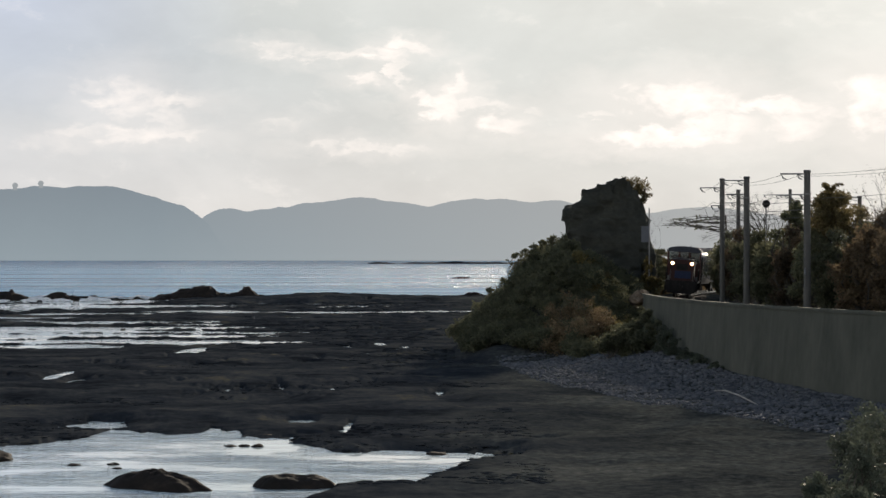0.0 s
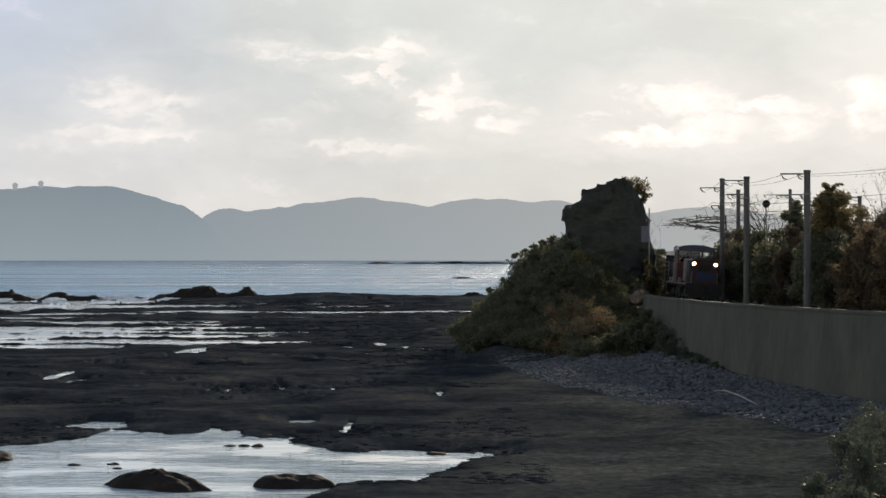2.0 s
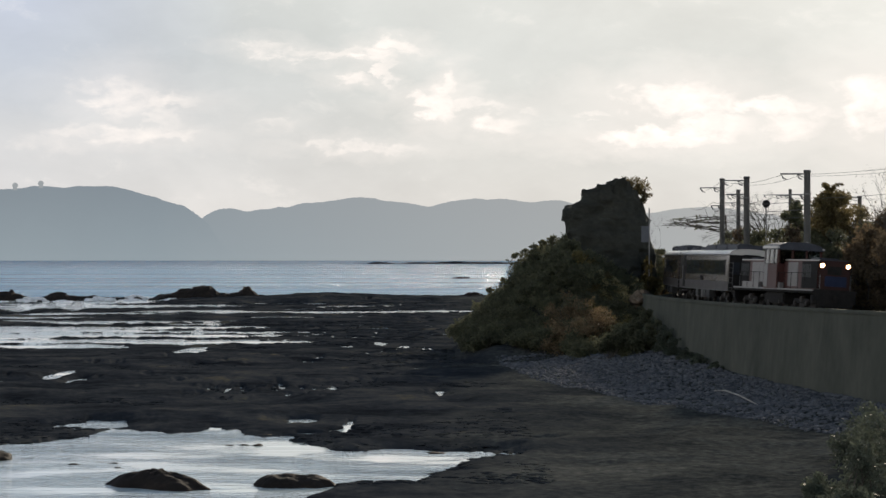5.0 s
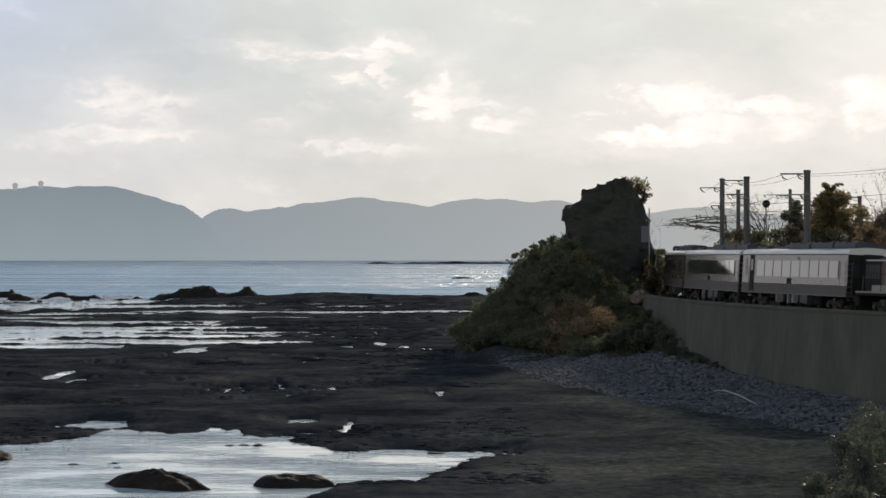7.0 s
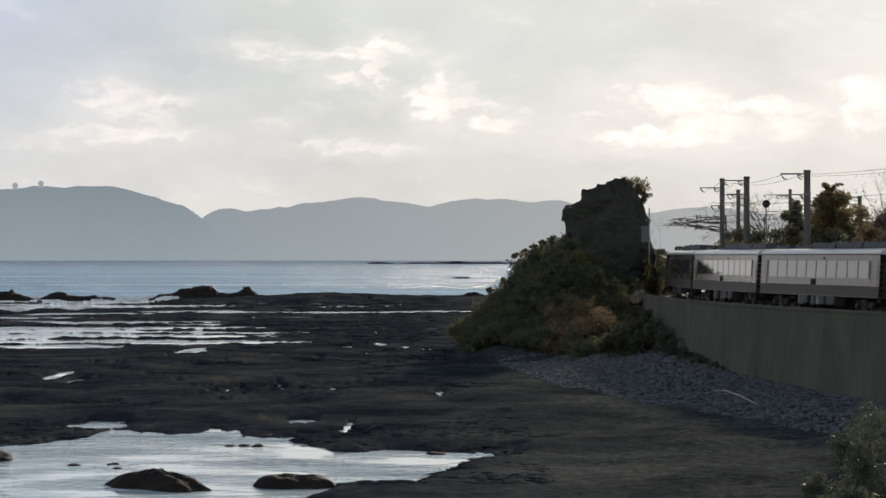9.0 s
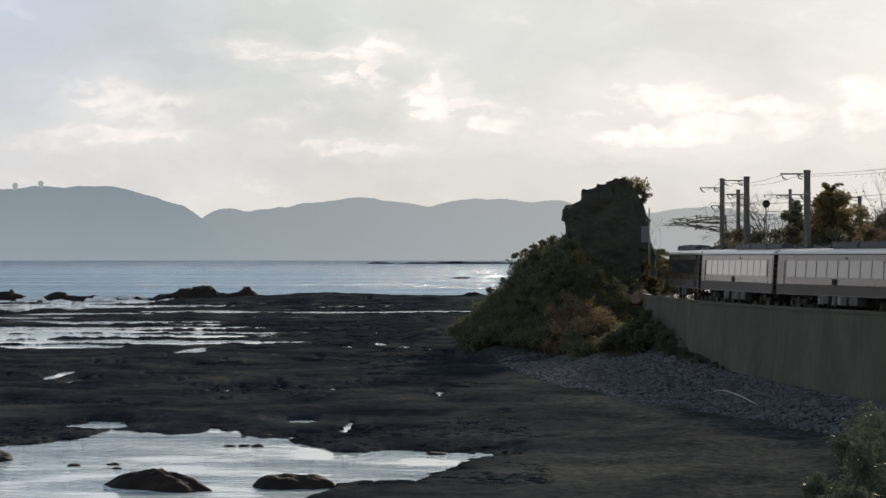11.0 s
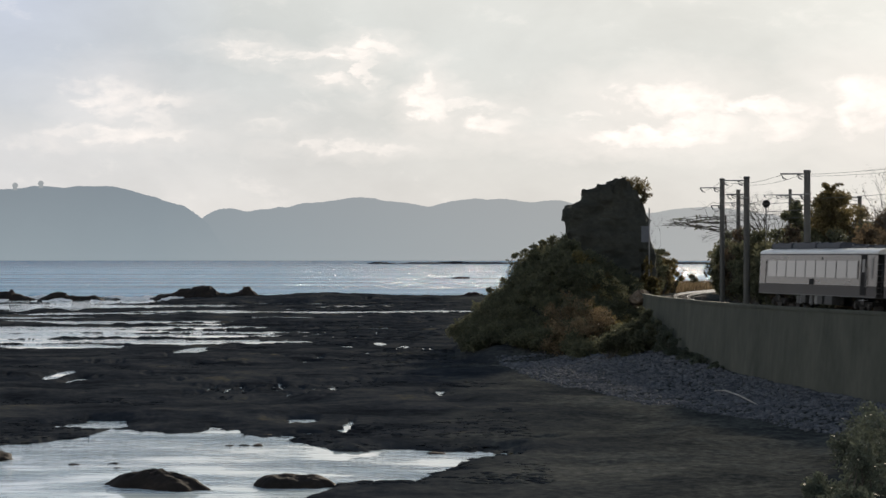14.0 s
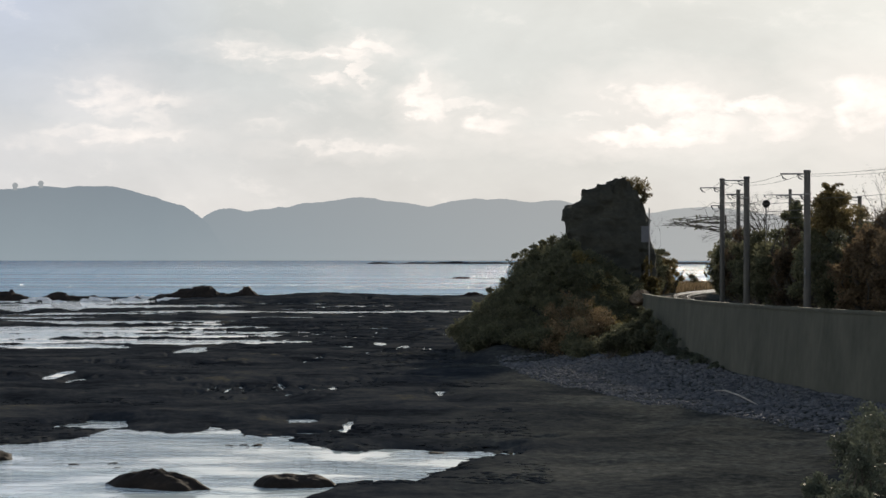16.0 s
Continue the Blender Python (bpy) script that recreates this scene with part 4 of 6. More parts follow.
def shrub(name, x, y, radius, height, seed, label, material, leaves=1600, leaf=0.13, clumps=9, base=None, group="", category="shrub", stem=0.05, low=0.12):
    rng = np.random.default_rng(seed)
    z = (ground_z(x, y) if base is None else base) - 0.1
    thing = new(name)
    thing.location = (x, y, z)
    blobs = []
    for _ in range(clumps):
        a, q = rng.random() * 6.283, rng.random() ** 0.6
        h = height * (low + (0.86 - low) * rng.random() * (1.0 - 0.35 * q))
        blobs.append((math.cos(a) * q * radius * 0.75, math.sin(a) * q * radius * 0.75, h, radius * (0.28 + 0.22 * rng.random())))
    blobs.append((0, 0, height * 0.82, radius * 0.33))
    tips = [(p[0], p[1], p[2]) for p in blobs]
    # ragged shoots past the crown's outline
    for _ in range(4 + clumps // 2):
        p = blobs[int(rng.integers(0, len(blobs)))]
        d = Vector((rng.normal(), rng.normal(), 0.4 + 0.9 * rng.random())).normalized()
        for q in (0.8, 1.15, 1.45):
            blobs.append((p[0] + d.x * p[3] * q, p[1] + d.y * p[3] * q, p[2] + d.z * p[3] * q * 0.9, p[3] * (0.34 - 0.12 * q)))
    v, f = branches((0, 0, 0), tips, rng, stem)
    part_mesh("stem", v, f, M_BARK, thing)
    v, f = leaf_cloud(blobs, leaves, leaf, rng)
    part_mesh("foliage", v, f, material, thing)
    return tagged(thing, label, category, group)


def bare_twigs(base, direction, length, thick, depth, rng, out, spread=0.7, lift=0.15):
    base, direction = Vector(base), Vector(direction).normalized()
    bend = Vector((rng.normal(), rng.normal(), rng.normal() + lift)) * 0.22
    mid = base + direction * length * 0.5 + bend * length * 0.3
    tip = base + (direction + bend).normalized() * length
    out.append(tube([base, mid, tip], [thick, thick * 0.75, thick * 0.5], 5 if depth > 1 else 3))
    if depth == 0:
        return
    for k in range(3 if depth > 1 else 4):
        p = mid.lerp(tip, rng.random())
        d = (direction + Vector((rng.normal(), rng.normal(), rng.normal() * 0.7 + lift)) * spread).normalized()
        bare_twigs(p, d, length * (0.5 + 0.25 * rng.random()), thick * 0.5, depth - 1, rng, out, spread, lift)


def bare_tree(name, x, y, z, direction, length, thick, seed, label, depth=4, spread=0.65, lift=0.2, trunk=None, group="", boughs=4, material=None, leaves=0):
    rng = np.random.default_rng(seed)
    tree = new(name)
    tree.location = (x, y, z)
    trunk = trunk or length * 0.7
    v, f = tube([(0, 0, -0.3), (0.05, 0, trunk * 0.5), (0, 0.05, trunk)], [thick * 1.3, thick, thick * 0.8], 7)
    part_mesh("trunk", v, f, M_BARK, tree)
    for k in range(boughs):
        out = []
        d = (Vector(direction) + Vector((rng.normal(), rng.normal(), rng.normal() * 0.5)) * 0.45).normalized()
        bare_twigs((0, 0, trunk * (0.75 + 0.25 * k / boughs)), d, length * (0.45 + 0.15 * rng.random()), thick * 0.5, depth, rng, out, spread, lift)
        v, f = join(out)
        part_mesh("bough", v, f, M_BARK, tree)
        if leaves:
            pts = [v[int(i)] for i in rng.integers(0, len(v), 40)]
            lv, lf = leaf_cloud([(p[0], p[1], p[2], length * 0.05) for p in pts], leaves, 0.09, rng)
            part_mesh("foliage", lv, lf, material, tree)
    return tagged(tree, label, "tree", group)


def crown_tree(x, y, z, radius, low, top, seed, label, material, leaves, fans=3):
    """A tree with a broad, nearly level crown between two heights, and thin fans of foliage standing over it."""
    rng = np.random.default_rng(seed)
    tree = new("tall_tree")
    tree.location = (x, y, z)
    v, f = tube([(0, 0, -0.3), (0.06, 0.05, low * 0.4), (-0.05, 0, low * 0.8), (0.04, 0, top - z * 0.1 - 0.8)], [0.17, 0.14, 0.11, 0.05], 8)
    part_mesh("trunk", v, f, M_BARK, tree)
    blobs = []
    for _ in range(34):
        a, q = rng.random() * 6.283, rng.random() ** 0.5
        zz = low - 1.6 + (top - low + 1.6) * rng.random()
        blobs.append((math.cos(a) * q * radius, math.sin(a) * q * radius, zz, 0.45 + 0.30 * rng.random()))
    for k in range(fans):
        a = -2.6 + 2.2 * k + 0.3 * rng.normal()
        for q in (0.1, 0.3, 0.5, 0.75, 1.0):
            blobs.append((math.cos(a) * q * radius * 0.75 - 0.1, math.sin(a) * q * radius * 0.75, top + 0.15 + 0.55 * math.sin(q * 1.9) * (0.7 + 0.3 * k / max(1, fans)), 0.24 - 0.10 * q))
    for p in blobs[:34:2]:
        v, f = branches((0, 0, low * 0.62), [p[:3]], rng, 0.045)
        part_mesh("bough", v, f, M_BARK, tree)
    v, f = leaf_cloud(blobs, leaves, 0.12, rng)
    part_mesh("foliage", v, f, material, tree)
    return tagged(tree, label, "tree")


rng0 = np.random.default_rng(4)
# scrub over the headland
GREEN = "dense dark evergreen scrub on the headland slope"
count = 0
for k in range(900):
    x, y = 1.8 + 16.0 * rng0.random(), 173.5 + 42 * rng0.random()
    off, _ = track_offset(x, y)
    z = ground_z(x, y)
    if off < (4.2 if y < 184 else 3.4) or z < 0.8 or (9.8 < x < 18 and y > 201.0) or (x > 8.0 and y > 210):
        continue
    olive = x > 10.5 and y < 200 and k % 5 == 0
    h = 1.1 + 0.8 * rng0.random()
    shrub("headland_shrub", x, y, 1.35 + 0.55 * rng0.random(), h, 100 + k,
          "olive-brown sunlit scrub on the headland slope" if olive else GREEN, M_LEAF_OLIVE if olive else M_LEAF, 2400, 0.095, group="headland scrub")
    count += 1
    if count > 175:
        break
# more of it where the slope is steepest, some with sunlight painted into paler leaves
for k in range(60):
    x, y = 8.0 + 8.6 * rng0.random(), 186 + 14 * rng0.random()
    if track_offset(x, y)[0] < 3.9 or ground_z(x, y) < 2.0:
        continue
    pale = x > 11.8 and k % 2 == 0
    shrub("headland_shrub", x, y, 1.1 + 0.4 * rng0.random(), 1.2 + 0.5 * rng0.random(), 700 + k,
          "olive bush on the headland slope, sunlight painted into its leaves" if pale else GREEN, M_LEAF_SUNLIT if pale else M_LEAF, 2000, 0.09, group="headland scrub")
# the ragged left shoulder
for k, (x, y, h, r) in enumerate([(15.7, 195.5, 1.6, 1.0), (15.2, 191.0, 1.6, 1.1), (14.6, 187.0, 1.6, 1.1), (15.9, 199.0, 1.5, 0.9), (13.6, 197.0, 1.6, 1.1), (12.2, 199.5, 1.5, 1.1), (4.8, 204, 1.3, 0.8), (5.7, 204, 1.3, 0.8), (7.0, 204, 2.2, 0.9), (7.9, 205, 2.5, 0.9), (8.8, 205, 2.6, 0.9), (9.6, 205, 2.4, 0.9), (10.4, 203, 1.9, 0.9), (3.7, 203, 1.5, 0.9)]):
    shrub("shoulder_shrub", x, y, r, h, 300 + k, "wind-bent dark shrub on the headland's edge" if k > 2 else "olive bush near the sea wall's end, sunlight painted into its leaves", M_LEAF if k > 2 else M_LEAF_SUNLIT, 900, 0.085, group="headland scrub", low=0.35, clumps=9)
# small bushy crowns on bare stems that stand out of the crest
for k, (x, top, r) in enumerate([(4.05, 5.7, 0.40), (5.2, 6.5, 0.40), (6.45, 8.7, 0.55), (7.15, 9.05, 0.62), (7.95, 9.45, 0.50), (8.6, 9.75, 0.50), (9.4, 10.05, 0.45)]):
    h = max(1.1, 1.16 * (top - ground_z(x, 205.5)))
    shrub("crest_shrub", x, 205.5, r, h, 330 + k, "small dark bush with a bare stem on the headland's crest", M_LEAF, 700, 0.075, 8, group="headland scrub", low=0.66, stem=0.04)
shrub("summit_shrub", 16.7, 204.8, 1.15, 1.6, 401, "wind-swept shrub clinging to the rock stack's top", M_LEAF_TREE, 2000, 0.075, base=13.7, clumps=14)
shrub("summit_shrub", 15.8, 204.6, 0.8, 1.0, 403, "wind-swept shrub clinging to the rock stack's top", M_LEAF_TREE, 800, 0.07, base=14.2, clumps=10)
shrub("summit_shrub", 17.3, 204.5, 0.75, 1.5, 402, "wind-swept shrub hanging from the rock stack's top", M_LEAF_TREE, 1100, 0.075, base=12.9, clumps=12)
for k, (x, y, r, h) in enumerate([(9.6, 184.0, 1.7, 3.4), (11.0, 182.5, 1.7, 3.5), (12.2, 182.0, 1.5, 3.4), (10.2, 180.0, 1.6, 3.0), (8.6, 181.0, 1.5, 2.8), (11.8, 178.5, 1.5, 2.8)]):
    shrub("dry_bush", x, y, r, h, 800 + k, "twiggy brown dry bush on the headland slope", M_DRY, 3600, 0.075, 16, group="headland scrub", low=0.1, stem=0.03)
for k, (s_, h, r) in enumerate([(-13.0, 2.9, 1.0), (-9.5, 2.7, 0.95), (-6.0, 2.2, 0.9), (-2.5, 1.5, 0.8), (1.5, 0.9, 0.7), (5.0, 0.7, 0.6), (9.0, 0.5, 0.5)]):
    x, y, _ = track_at(s_, WALL_OFF + 0.75 + r * 0.55)
    shrub("wall_shrub", x, y, r, h, 860 + k, "dark green shrub grown against the sea wall's foot", M_LEAF_BANK, 2000, 0.08, 12, group="lineside shrubs", low=0.1)
rock("earth_bank", 15.9, 190.0, 4.75, 0.9, 2.6, 0.75, 91, "bare tan earth bank at the sea wall's end", material=M_EARTH, rough=0.25, category="earth bank")
# between the stack and the line, before the wall's end, and past the bend
for k, (x, y, h, r, base) in enumerate([(17.05, 198.5, 4.0, 0.75, 4.6), (17.4, 203.0, 4.4, 0.75, 4.6), (16.95, 194.0, 3.6, 0.75, 4.5), (14.0, 170.0, 2.6, 1.0, None), (12.8, 167.5, 2.2, 1.1, None), (14.6, 168.0, 2.2, 0.9, None),
                                        (13.8, 166.5, 1.9, 0.9, None), (11.8, 167.0, 2.0, 1.1, None), (20.9, 228.0, 5.0, 1.3, 4.5), (22.0, 234.0, 3.8, 1.2, 4.5), (19.7, 226.0, 5.6, 1.3, 4.5), (26.6, 285.0, 2.2, 1.2, 4.5), (22.3, 229.0, 4.0, 1.0, 4.5), (21.3, 226.0, 4.9, 1.0, 4.5), (19.9, 219.5, 5.2, 1.0, 4.5), (20.6, 223.0, 5.2, 1.0, 4.5), (19.0, 216.0, 4.6, 1.1, 4.5), (14.8, 170.5, 3.3, 0.95, None), (15.1, 166.5, 2.5, 0.9, None), (14.5, 173.8, 3.4, 0.9, None)]):
    olive = k in (0, 1, 2, 8, 9, 10, 12, 13)
    shrub("lineside_shrub", x, y, r, h, 420 + k, "thin olive shrub beside the railway" if olive else "dark shrub at the sea wall's foot", M_LEAF_OLIVE if olive else M_LEAF, 3400, 0.085, base=base, group="lineside shrubs", low=0.15)
for k, (x, y, h, r) in enumerate([(18.6, 213.0, 4.6, 0.95), (19.4, 218.0, 5.2, 1.0), (20.5, 222.5, 4.4, 1.05), (18.1, 209.0, 4.4, 0.8), (21.4, 228.5, 3.4, 0.9)]):
    shrub("lineside_shrub", x, y, r, h, 480 + k, "dense brown-green shrub beside the railway's bend", M_LEAF if k % 2 else M_LEAF_TREE, 3000, 0.085, 16, base=4.5, group="lineside shrubs", low=0.08)
shrub("field_bush", 28.8, 275.0, 1.0, 1.7, 488, "small dark bush in the dry grass past the bend", M_LEAF, 1800, 0.09, 14, low=0.04)
bare_tree("bare_sapling", 17.9, 204.0, 5.0, (0.1, 0, 1), 4.6, 0.04, 77, "thin leafless sapling beside the rock stack", depth=3, spread=0.5, trunk=2.6, boughs=3)

# trees inland of the line
INLAND = "dense dark evergreen tree behind the railway poles"
spots = [(-60, -3.9, 6.0, 1.5), (-50, -3.8, 6.6, 1.7), (-41, -4.2, 6.9, 1.9), (-33, -4.6, 6.9, 1.9), (-26, -4.8, 6.8, 1.9), (-20, -5.0, 6.6, 2.0), (-13, -5.0, 6.5, 2.0), (-7, -5.0, 6.5, 2.0), (-1, -5.0, 6.4, 2.0),
         (5, -5.0, 6.3, 2.0), (11, -5.0, 6.5, 2.0), (17, -5.0, 6.6, 2.0), (23, -5.2, 6.6, 2.0), (30, -5.4, 6.6, 2.1), (-40, -9, 7.2, 2.4), (-28, -9, 7.2, 2.4), (-15, -9, 7.2, 2.4), (-2, -9, 7.0, 2.4), (10, -9.5, 7.4, 2.6), (22, -9.5, 7.4, 2.6)]
for k, (s, o, h, r) in enumerate(spots):
    x, y, _ = track_at(s, o)
    rust = s > 6 or (k % 4 == 3)
    shrub("inland_tree", x, y, r, h, 500 + k, "rust-tinged bushy tree behind the railway poles" if rust else INLAND, M_LEAF_RUST if rust else M_LEAF, 7000, 0.15, 26,
          base=4.5, group="trees behind the line", category="tree", stem=0.09, low=0.10)
crown_tree(26.4, 161.5, 4.5, 1.15, 5.6, 8.0, 564, "taller rust-green tree with fanned top branches", M_LEAF_TREE, 9000)
crown_tree(29.0, 166.0, 4.5, 1.4, 4.8, 6.9, 565, "lower rust-green tree beside a taller one", M_LEAF_TREE, 4200, 0)
shrub("tall_tree", 25.3, 170.5, 1.05, 9.3, 561, "slim dark tree above the bushes", M_LEAF, 3200, 0.13, 16, base=4.5, category="tree", stem=0.1, low=0.4)
for k, (x, y, h, r) in enumerate([(29.2, 157.0, 7.6, 1.8), (27.4, 150.0, 6.4, 1.6), (30.6, 161.0, 8.5, 1.8), (25.7, 166.0, 7.7, 1.4), (26.2, 172.5, 7.4, 1.3)]):
    shrub("inland_tree", x, y, r, h, 570 + k, "rust-tinged bushy tree behind the railway poles", M_LEAF_RUST, 5000, 0.15, 22, base=4.5, group="trees behind the line", category="tree", stem=0.09, low=0.3)
for k, (s, o, ln, seed) in enumerate([(9, -8.5, 5.8, 81), (13, -7.5, 6.4, 82), (17, -10, 8.2, 83), (4, -11, 5.6, 84), (-0.5, -13, 5.4, 87)]):
    x, y, _ = track_at(s, o)
    bare_tree("bare_tree", x, y, 4.5, (0, 0, 1), ln, 0.11, seed, "half-bare autumn tree with rust-coloured twigs", depth=4, trunk=ln * 0.45, group="bare trees", boughs=5, material=M_LEAF_RUST, leaves=18)


for k, (x, y, ln) in enumerate([(28.9, 161.0, 4.9), (29.4, 158.0, 5.6), (30.3, 164.0, 5.2)]):
    bare_tree("bare_tree", x, y, 4.5, (0.1, 0, 1), ln, 0.10, 840 + k, "half-bare autumn tree with rust-coloured twigs", depth=4, trunk=ln * 0.5, group="bare trees", boughs=5, material=M_LEAF_RUST, leaves=60)
for x, y, ln, seed, lean in ((25.0, 184.0, 5.2, 85, -0.7), (26.4, 190.0, 5.6, 86, -0.9), (24.6, 181.0, 4.8, 88, 0.8)):
    bare_tree("bare_tree", x, y, 4.5, (lean, 0.1, 0.75), ln, 0.10, seed, "leafless tree with long bent branches", depth=4, spread=0.5, lift=0.05, trunk=ln * 0.85, group="bare trees", boughs=5)


def spreading_tree():
    """A leafless tree with flat tiers of long level branches reaching out to one side."""
    rng = np.random.default_rng(91)
    tree = new("spreading_tree")
    tree.location = (27.6, 231.0, 4.3)
    v, f = tube([(0, 0, 0), (0.1, 0, 3.5), (-0.1, 0, 7.9)], [0.2, 0.15, 0.07], 7)
    part_mesh("trunk", v, f, M_BARK, tree)
    for k in range(7):
        z = 6.1 + 0.27 * k + 0.10 * rng.normal()
        reach = 5.7 - 0.5 * abs(k - 3) + 0.4 * rng.normal()
        yaw = rng.normal() * 0.25
        tip_z = 6.95 + 0.22 * rng.normal()
        pts = [Vector((-reach * q * math.cos(yaw), reach * q * math.sin(yaw), z + (tip_z - z) * q + 0.5 * q * (1 - q) + rng.normal() * 0.07)) for q in (0, 0.25, 0.5, 0.75, 1.0)]
        out = [tube(pts, [0.075, 0.06, 0.045, 0.035, 0.015], 5)]
        leaves = []
        for i in range(15):
            q = 0.15 + 0.85 * rng.random()
            j = min(int(q * 4), 3)
            p = pts[j].lerp(pts[j + 1], q * 4 - j)
            ln = 0.5 + 0.7 * rng.random()
            a = math.pi + yaw + rng.normal() * 0.8
            tip = p + Vector((math.cos(a) * ln, -math.sin(a) * ln, 0.12 + 0.14 * rng.normal()))
            out.append(tube([p, p.lerp(tip, 0.5) + Vector((0, 0, 0.06)), tip], [0.03, 0.022, 0.012], 4))
            leaves.append((tip.x, tip.y, tip.z, 0.16))
        v, f = join(out)
        part_mesh("bough", v, f, M_BARK, tree)
        v, f = leaf_cloud(leaves, 50, 0.09, rng, 0.3)
        part_mesh("foliage", v, f, M_LEAF, tree)
    return tagged(tree, "nearly leafless tree with wide flat tiers of branches", "tree")


spreading_tree()

# foreground scrub on the near bank
for k, (x, y, h, r) in enumerate([(12.3, 70, 2.9, 1.2), (13.7, 74, 3.5, 1.4), (11.4, 66, 1.7, 1.0), (14.8, 80, 3.2, 1.4), (12.9, 63, 1.8, 1.3), (12.2, 77, 1.2, 0.8), (15.6, 88, 2.3, 1.3), (16.6, 93, 2.6, 1.4)]):
    shrub("bank_shrub", x, y, r, h, 600 + k, "dark green scrub on the near shore bank", M_LEAF_BANK, 3200, 0.07, 16, group="bank scrub", low=0.08)


def dry_grass():
    rng = np.random.default_rng(12)
    n = 17000
    x, y = 16.6 + 24 * rng.random(n), 203 + 93 * rng.random(n)
    off, _ = track_offset(x, y)
    z = ground_height(x, y)
    keep = (off > 2.6) & (z > 3.8)
    x, y, z = x[keep], y[keep], z[keep]
    n = len(x)
    h = 0.35 + 0.5 * rng.random(n)
    a = rng.random(n) * 6.283
    dx, dy = np.cos(a) * 0.07, np.sin(a) * 0.07
    lean = rng.normal(size=(n, 2)) * 0.15
    verts = np.stack([np.stack([x - dx, y - dy, z - 0.05], -1), np.stack([x + dx, y + dy, z - 0.05], -1), np.stack([x + lean[:, 0], y + lean[:, 1], z + h], -1)], 1).reshape(-1, 3)
    i = np.arange(n) * 3
    ob = link_mesh("dry_grass", verts, np.stack([i, i + 1, i + 2], -1).tolist(), M_DRY)
    return tagged(ob, "golden dry grass beyond the bend of the line", "grass", kind="stuff")


dry_grass()


# ---- the sea wall ----
def ribbon(s0, s1, step, profile, z0=0.0):
    """A profile of (offset, z) swept along the track's bend, closed."""
    n = max(2, int(round((s1 - s0) / step)) + 1)
    m = len(profile)
    verts, faces = [], []
    for i in range(n):
        s = s0 + (s1 - s0) * i / (n - 1)
        for o, z in profile:
            x, y, _ = track_at(s, o)
            verts.append((x, y, z + z0))
    for i in range(n - 1):
        for k in range(m):
            k2 = (k + 1) % m
            faces.append((i * m + k, i * m + k2, (i + 1) * m + k2, (i + 1) * m + k))
    faces.append(tuple(range(m))[::-1])
    faces.append(tuple((n - 1) * m + k for k in range(m)))
    return verts, faces


def build_wall():
    v, f = ribbon(-34, 92, 3.0, [(WALL_OFF - 0.25, -0.3), (WALL_OFF + 0.50, -0.3), (WALL_OFF + 0.10, WALL_TOP - 0.2), (WALL_OFF - 0.25, WALL_TOP - 0.2)])
    wall = tagged(link_mesh("wall_sea", v, f, M_CONCRETE), "weathered grey concrete sea wall carrying the railway", "wall", kind="structure")
    s = -34.0
    while s < 91:
        v, f = ribbon(s + 0.006, s + 3.994, 2.0, [(WALL_OFF + 0.40, -0.2), (WALL_OFF + 0.63, -0.2), (WALL_OFF + 0.20, WALL_TOP - 0.22), (WALL_OFF + 0.05, WALL_TOP - 0.22)])
        part_mesh("panel", v, f, M_CONCRETE, wall)
        v, f = ribbon(s + 0.01, s + 3.99, 2.0, [(WALL_OFF - 0.22, WALL_TOP - 0.19), (WALL_OFF + 0.26, WALL_TOP - 0.19), (WALL_OFF + 0.24, WALL_TOP), (WALL_OFF - 0.20, WALL_TOP)])
        part_mesh("coping_slab", v, f, M_CONCRETE, wall)
        s += 4.0


build_wall()


# ---- the railway ----
def build_track():
    line = tagged(new("railway_track"), "curved single railway line on rusty ballast", "railway track")
    v, f = ribbon(-175, 175, 3.0, [(-2.3, 4.30), (2.3, 4.30), (1.75, RAIL - 0.20), (-1.75, RAIL - 0.20)])
    part_mesh("ballast", v, f, M_BALLAST, line)
    for o in (-0.555, 0.555):
        lift = 0.035 if o > 0 else -0.035
        v, f = ribbon(-175, 175, 2.0, [(o - 0.06, RAIL - 0.16 + lift), (o + 0.06, RAIL - 0.16 + lift), (o + 0.035, RAIL + lift), (o - 0.035, RAIL + lift)])
        part_mesh("rail", v, f, M_RAIL, line, "worn shiny steel rail")
    bm = box_bm(0, 0, 0, 0.24, 2.1, 0.18, 0.02)
    first = part("sleeper", bm, M_SLEEPER, line)
    for k in range(0, 190):
        ob = first if k == 0 else first.copy()
        if k:
            scene.collection.objects.link(ob)
        x, y, a = track_at(-118 + k * 0.62)
        ob.matrix_basis = pose(x, y, RAIL - 0.22, 0, 0, math.degrees(a) - 90)
    return line


build_track()


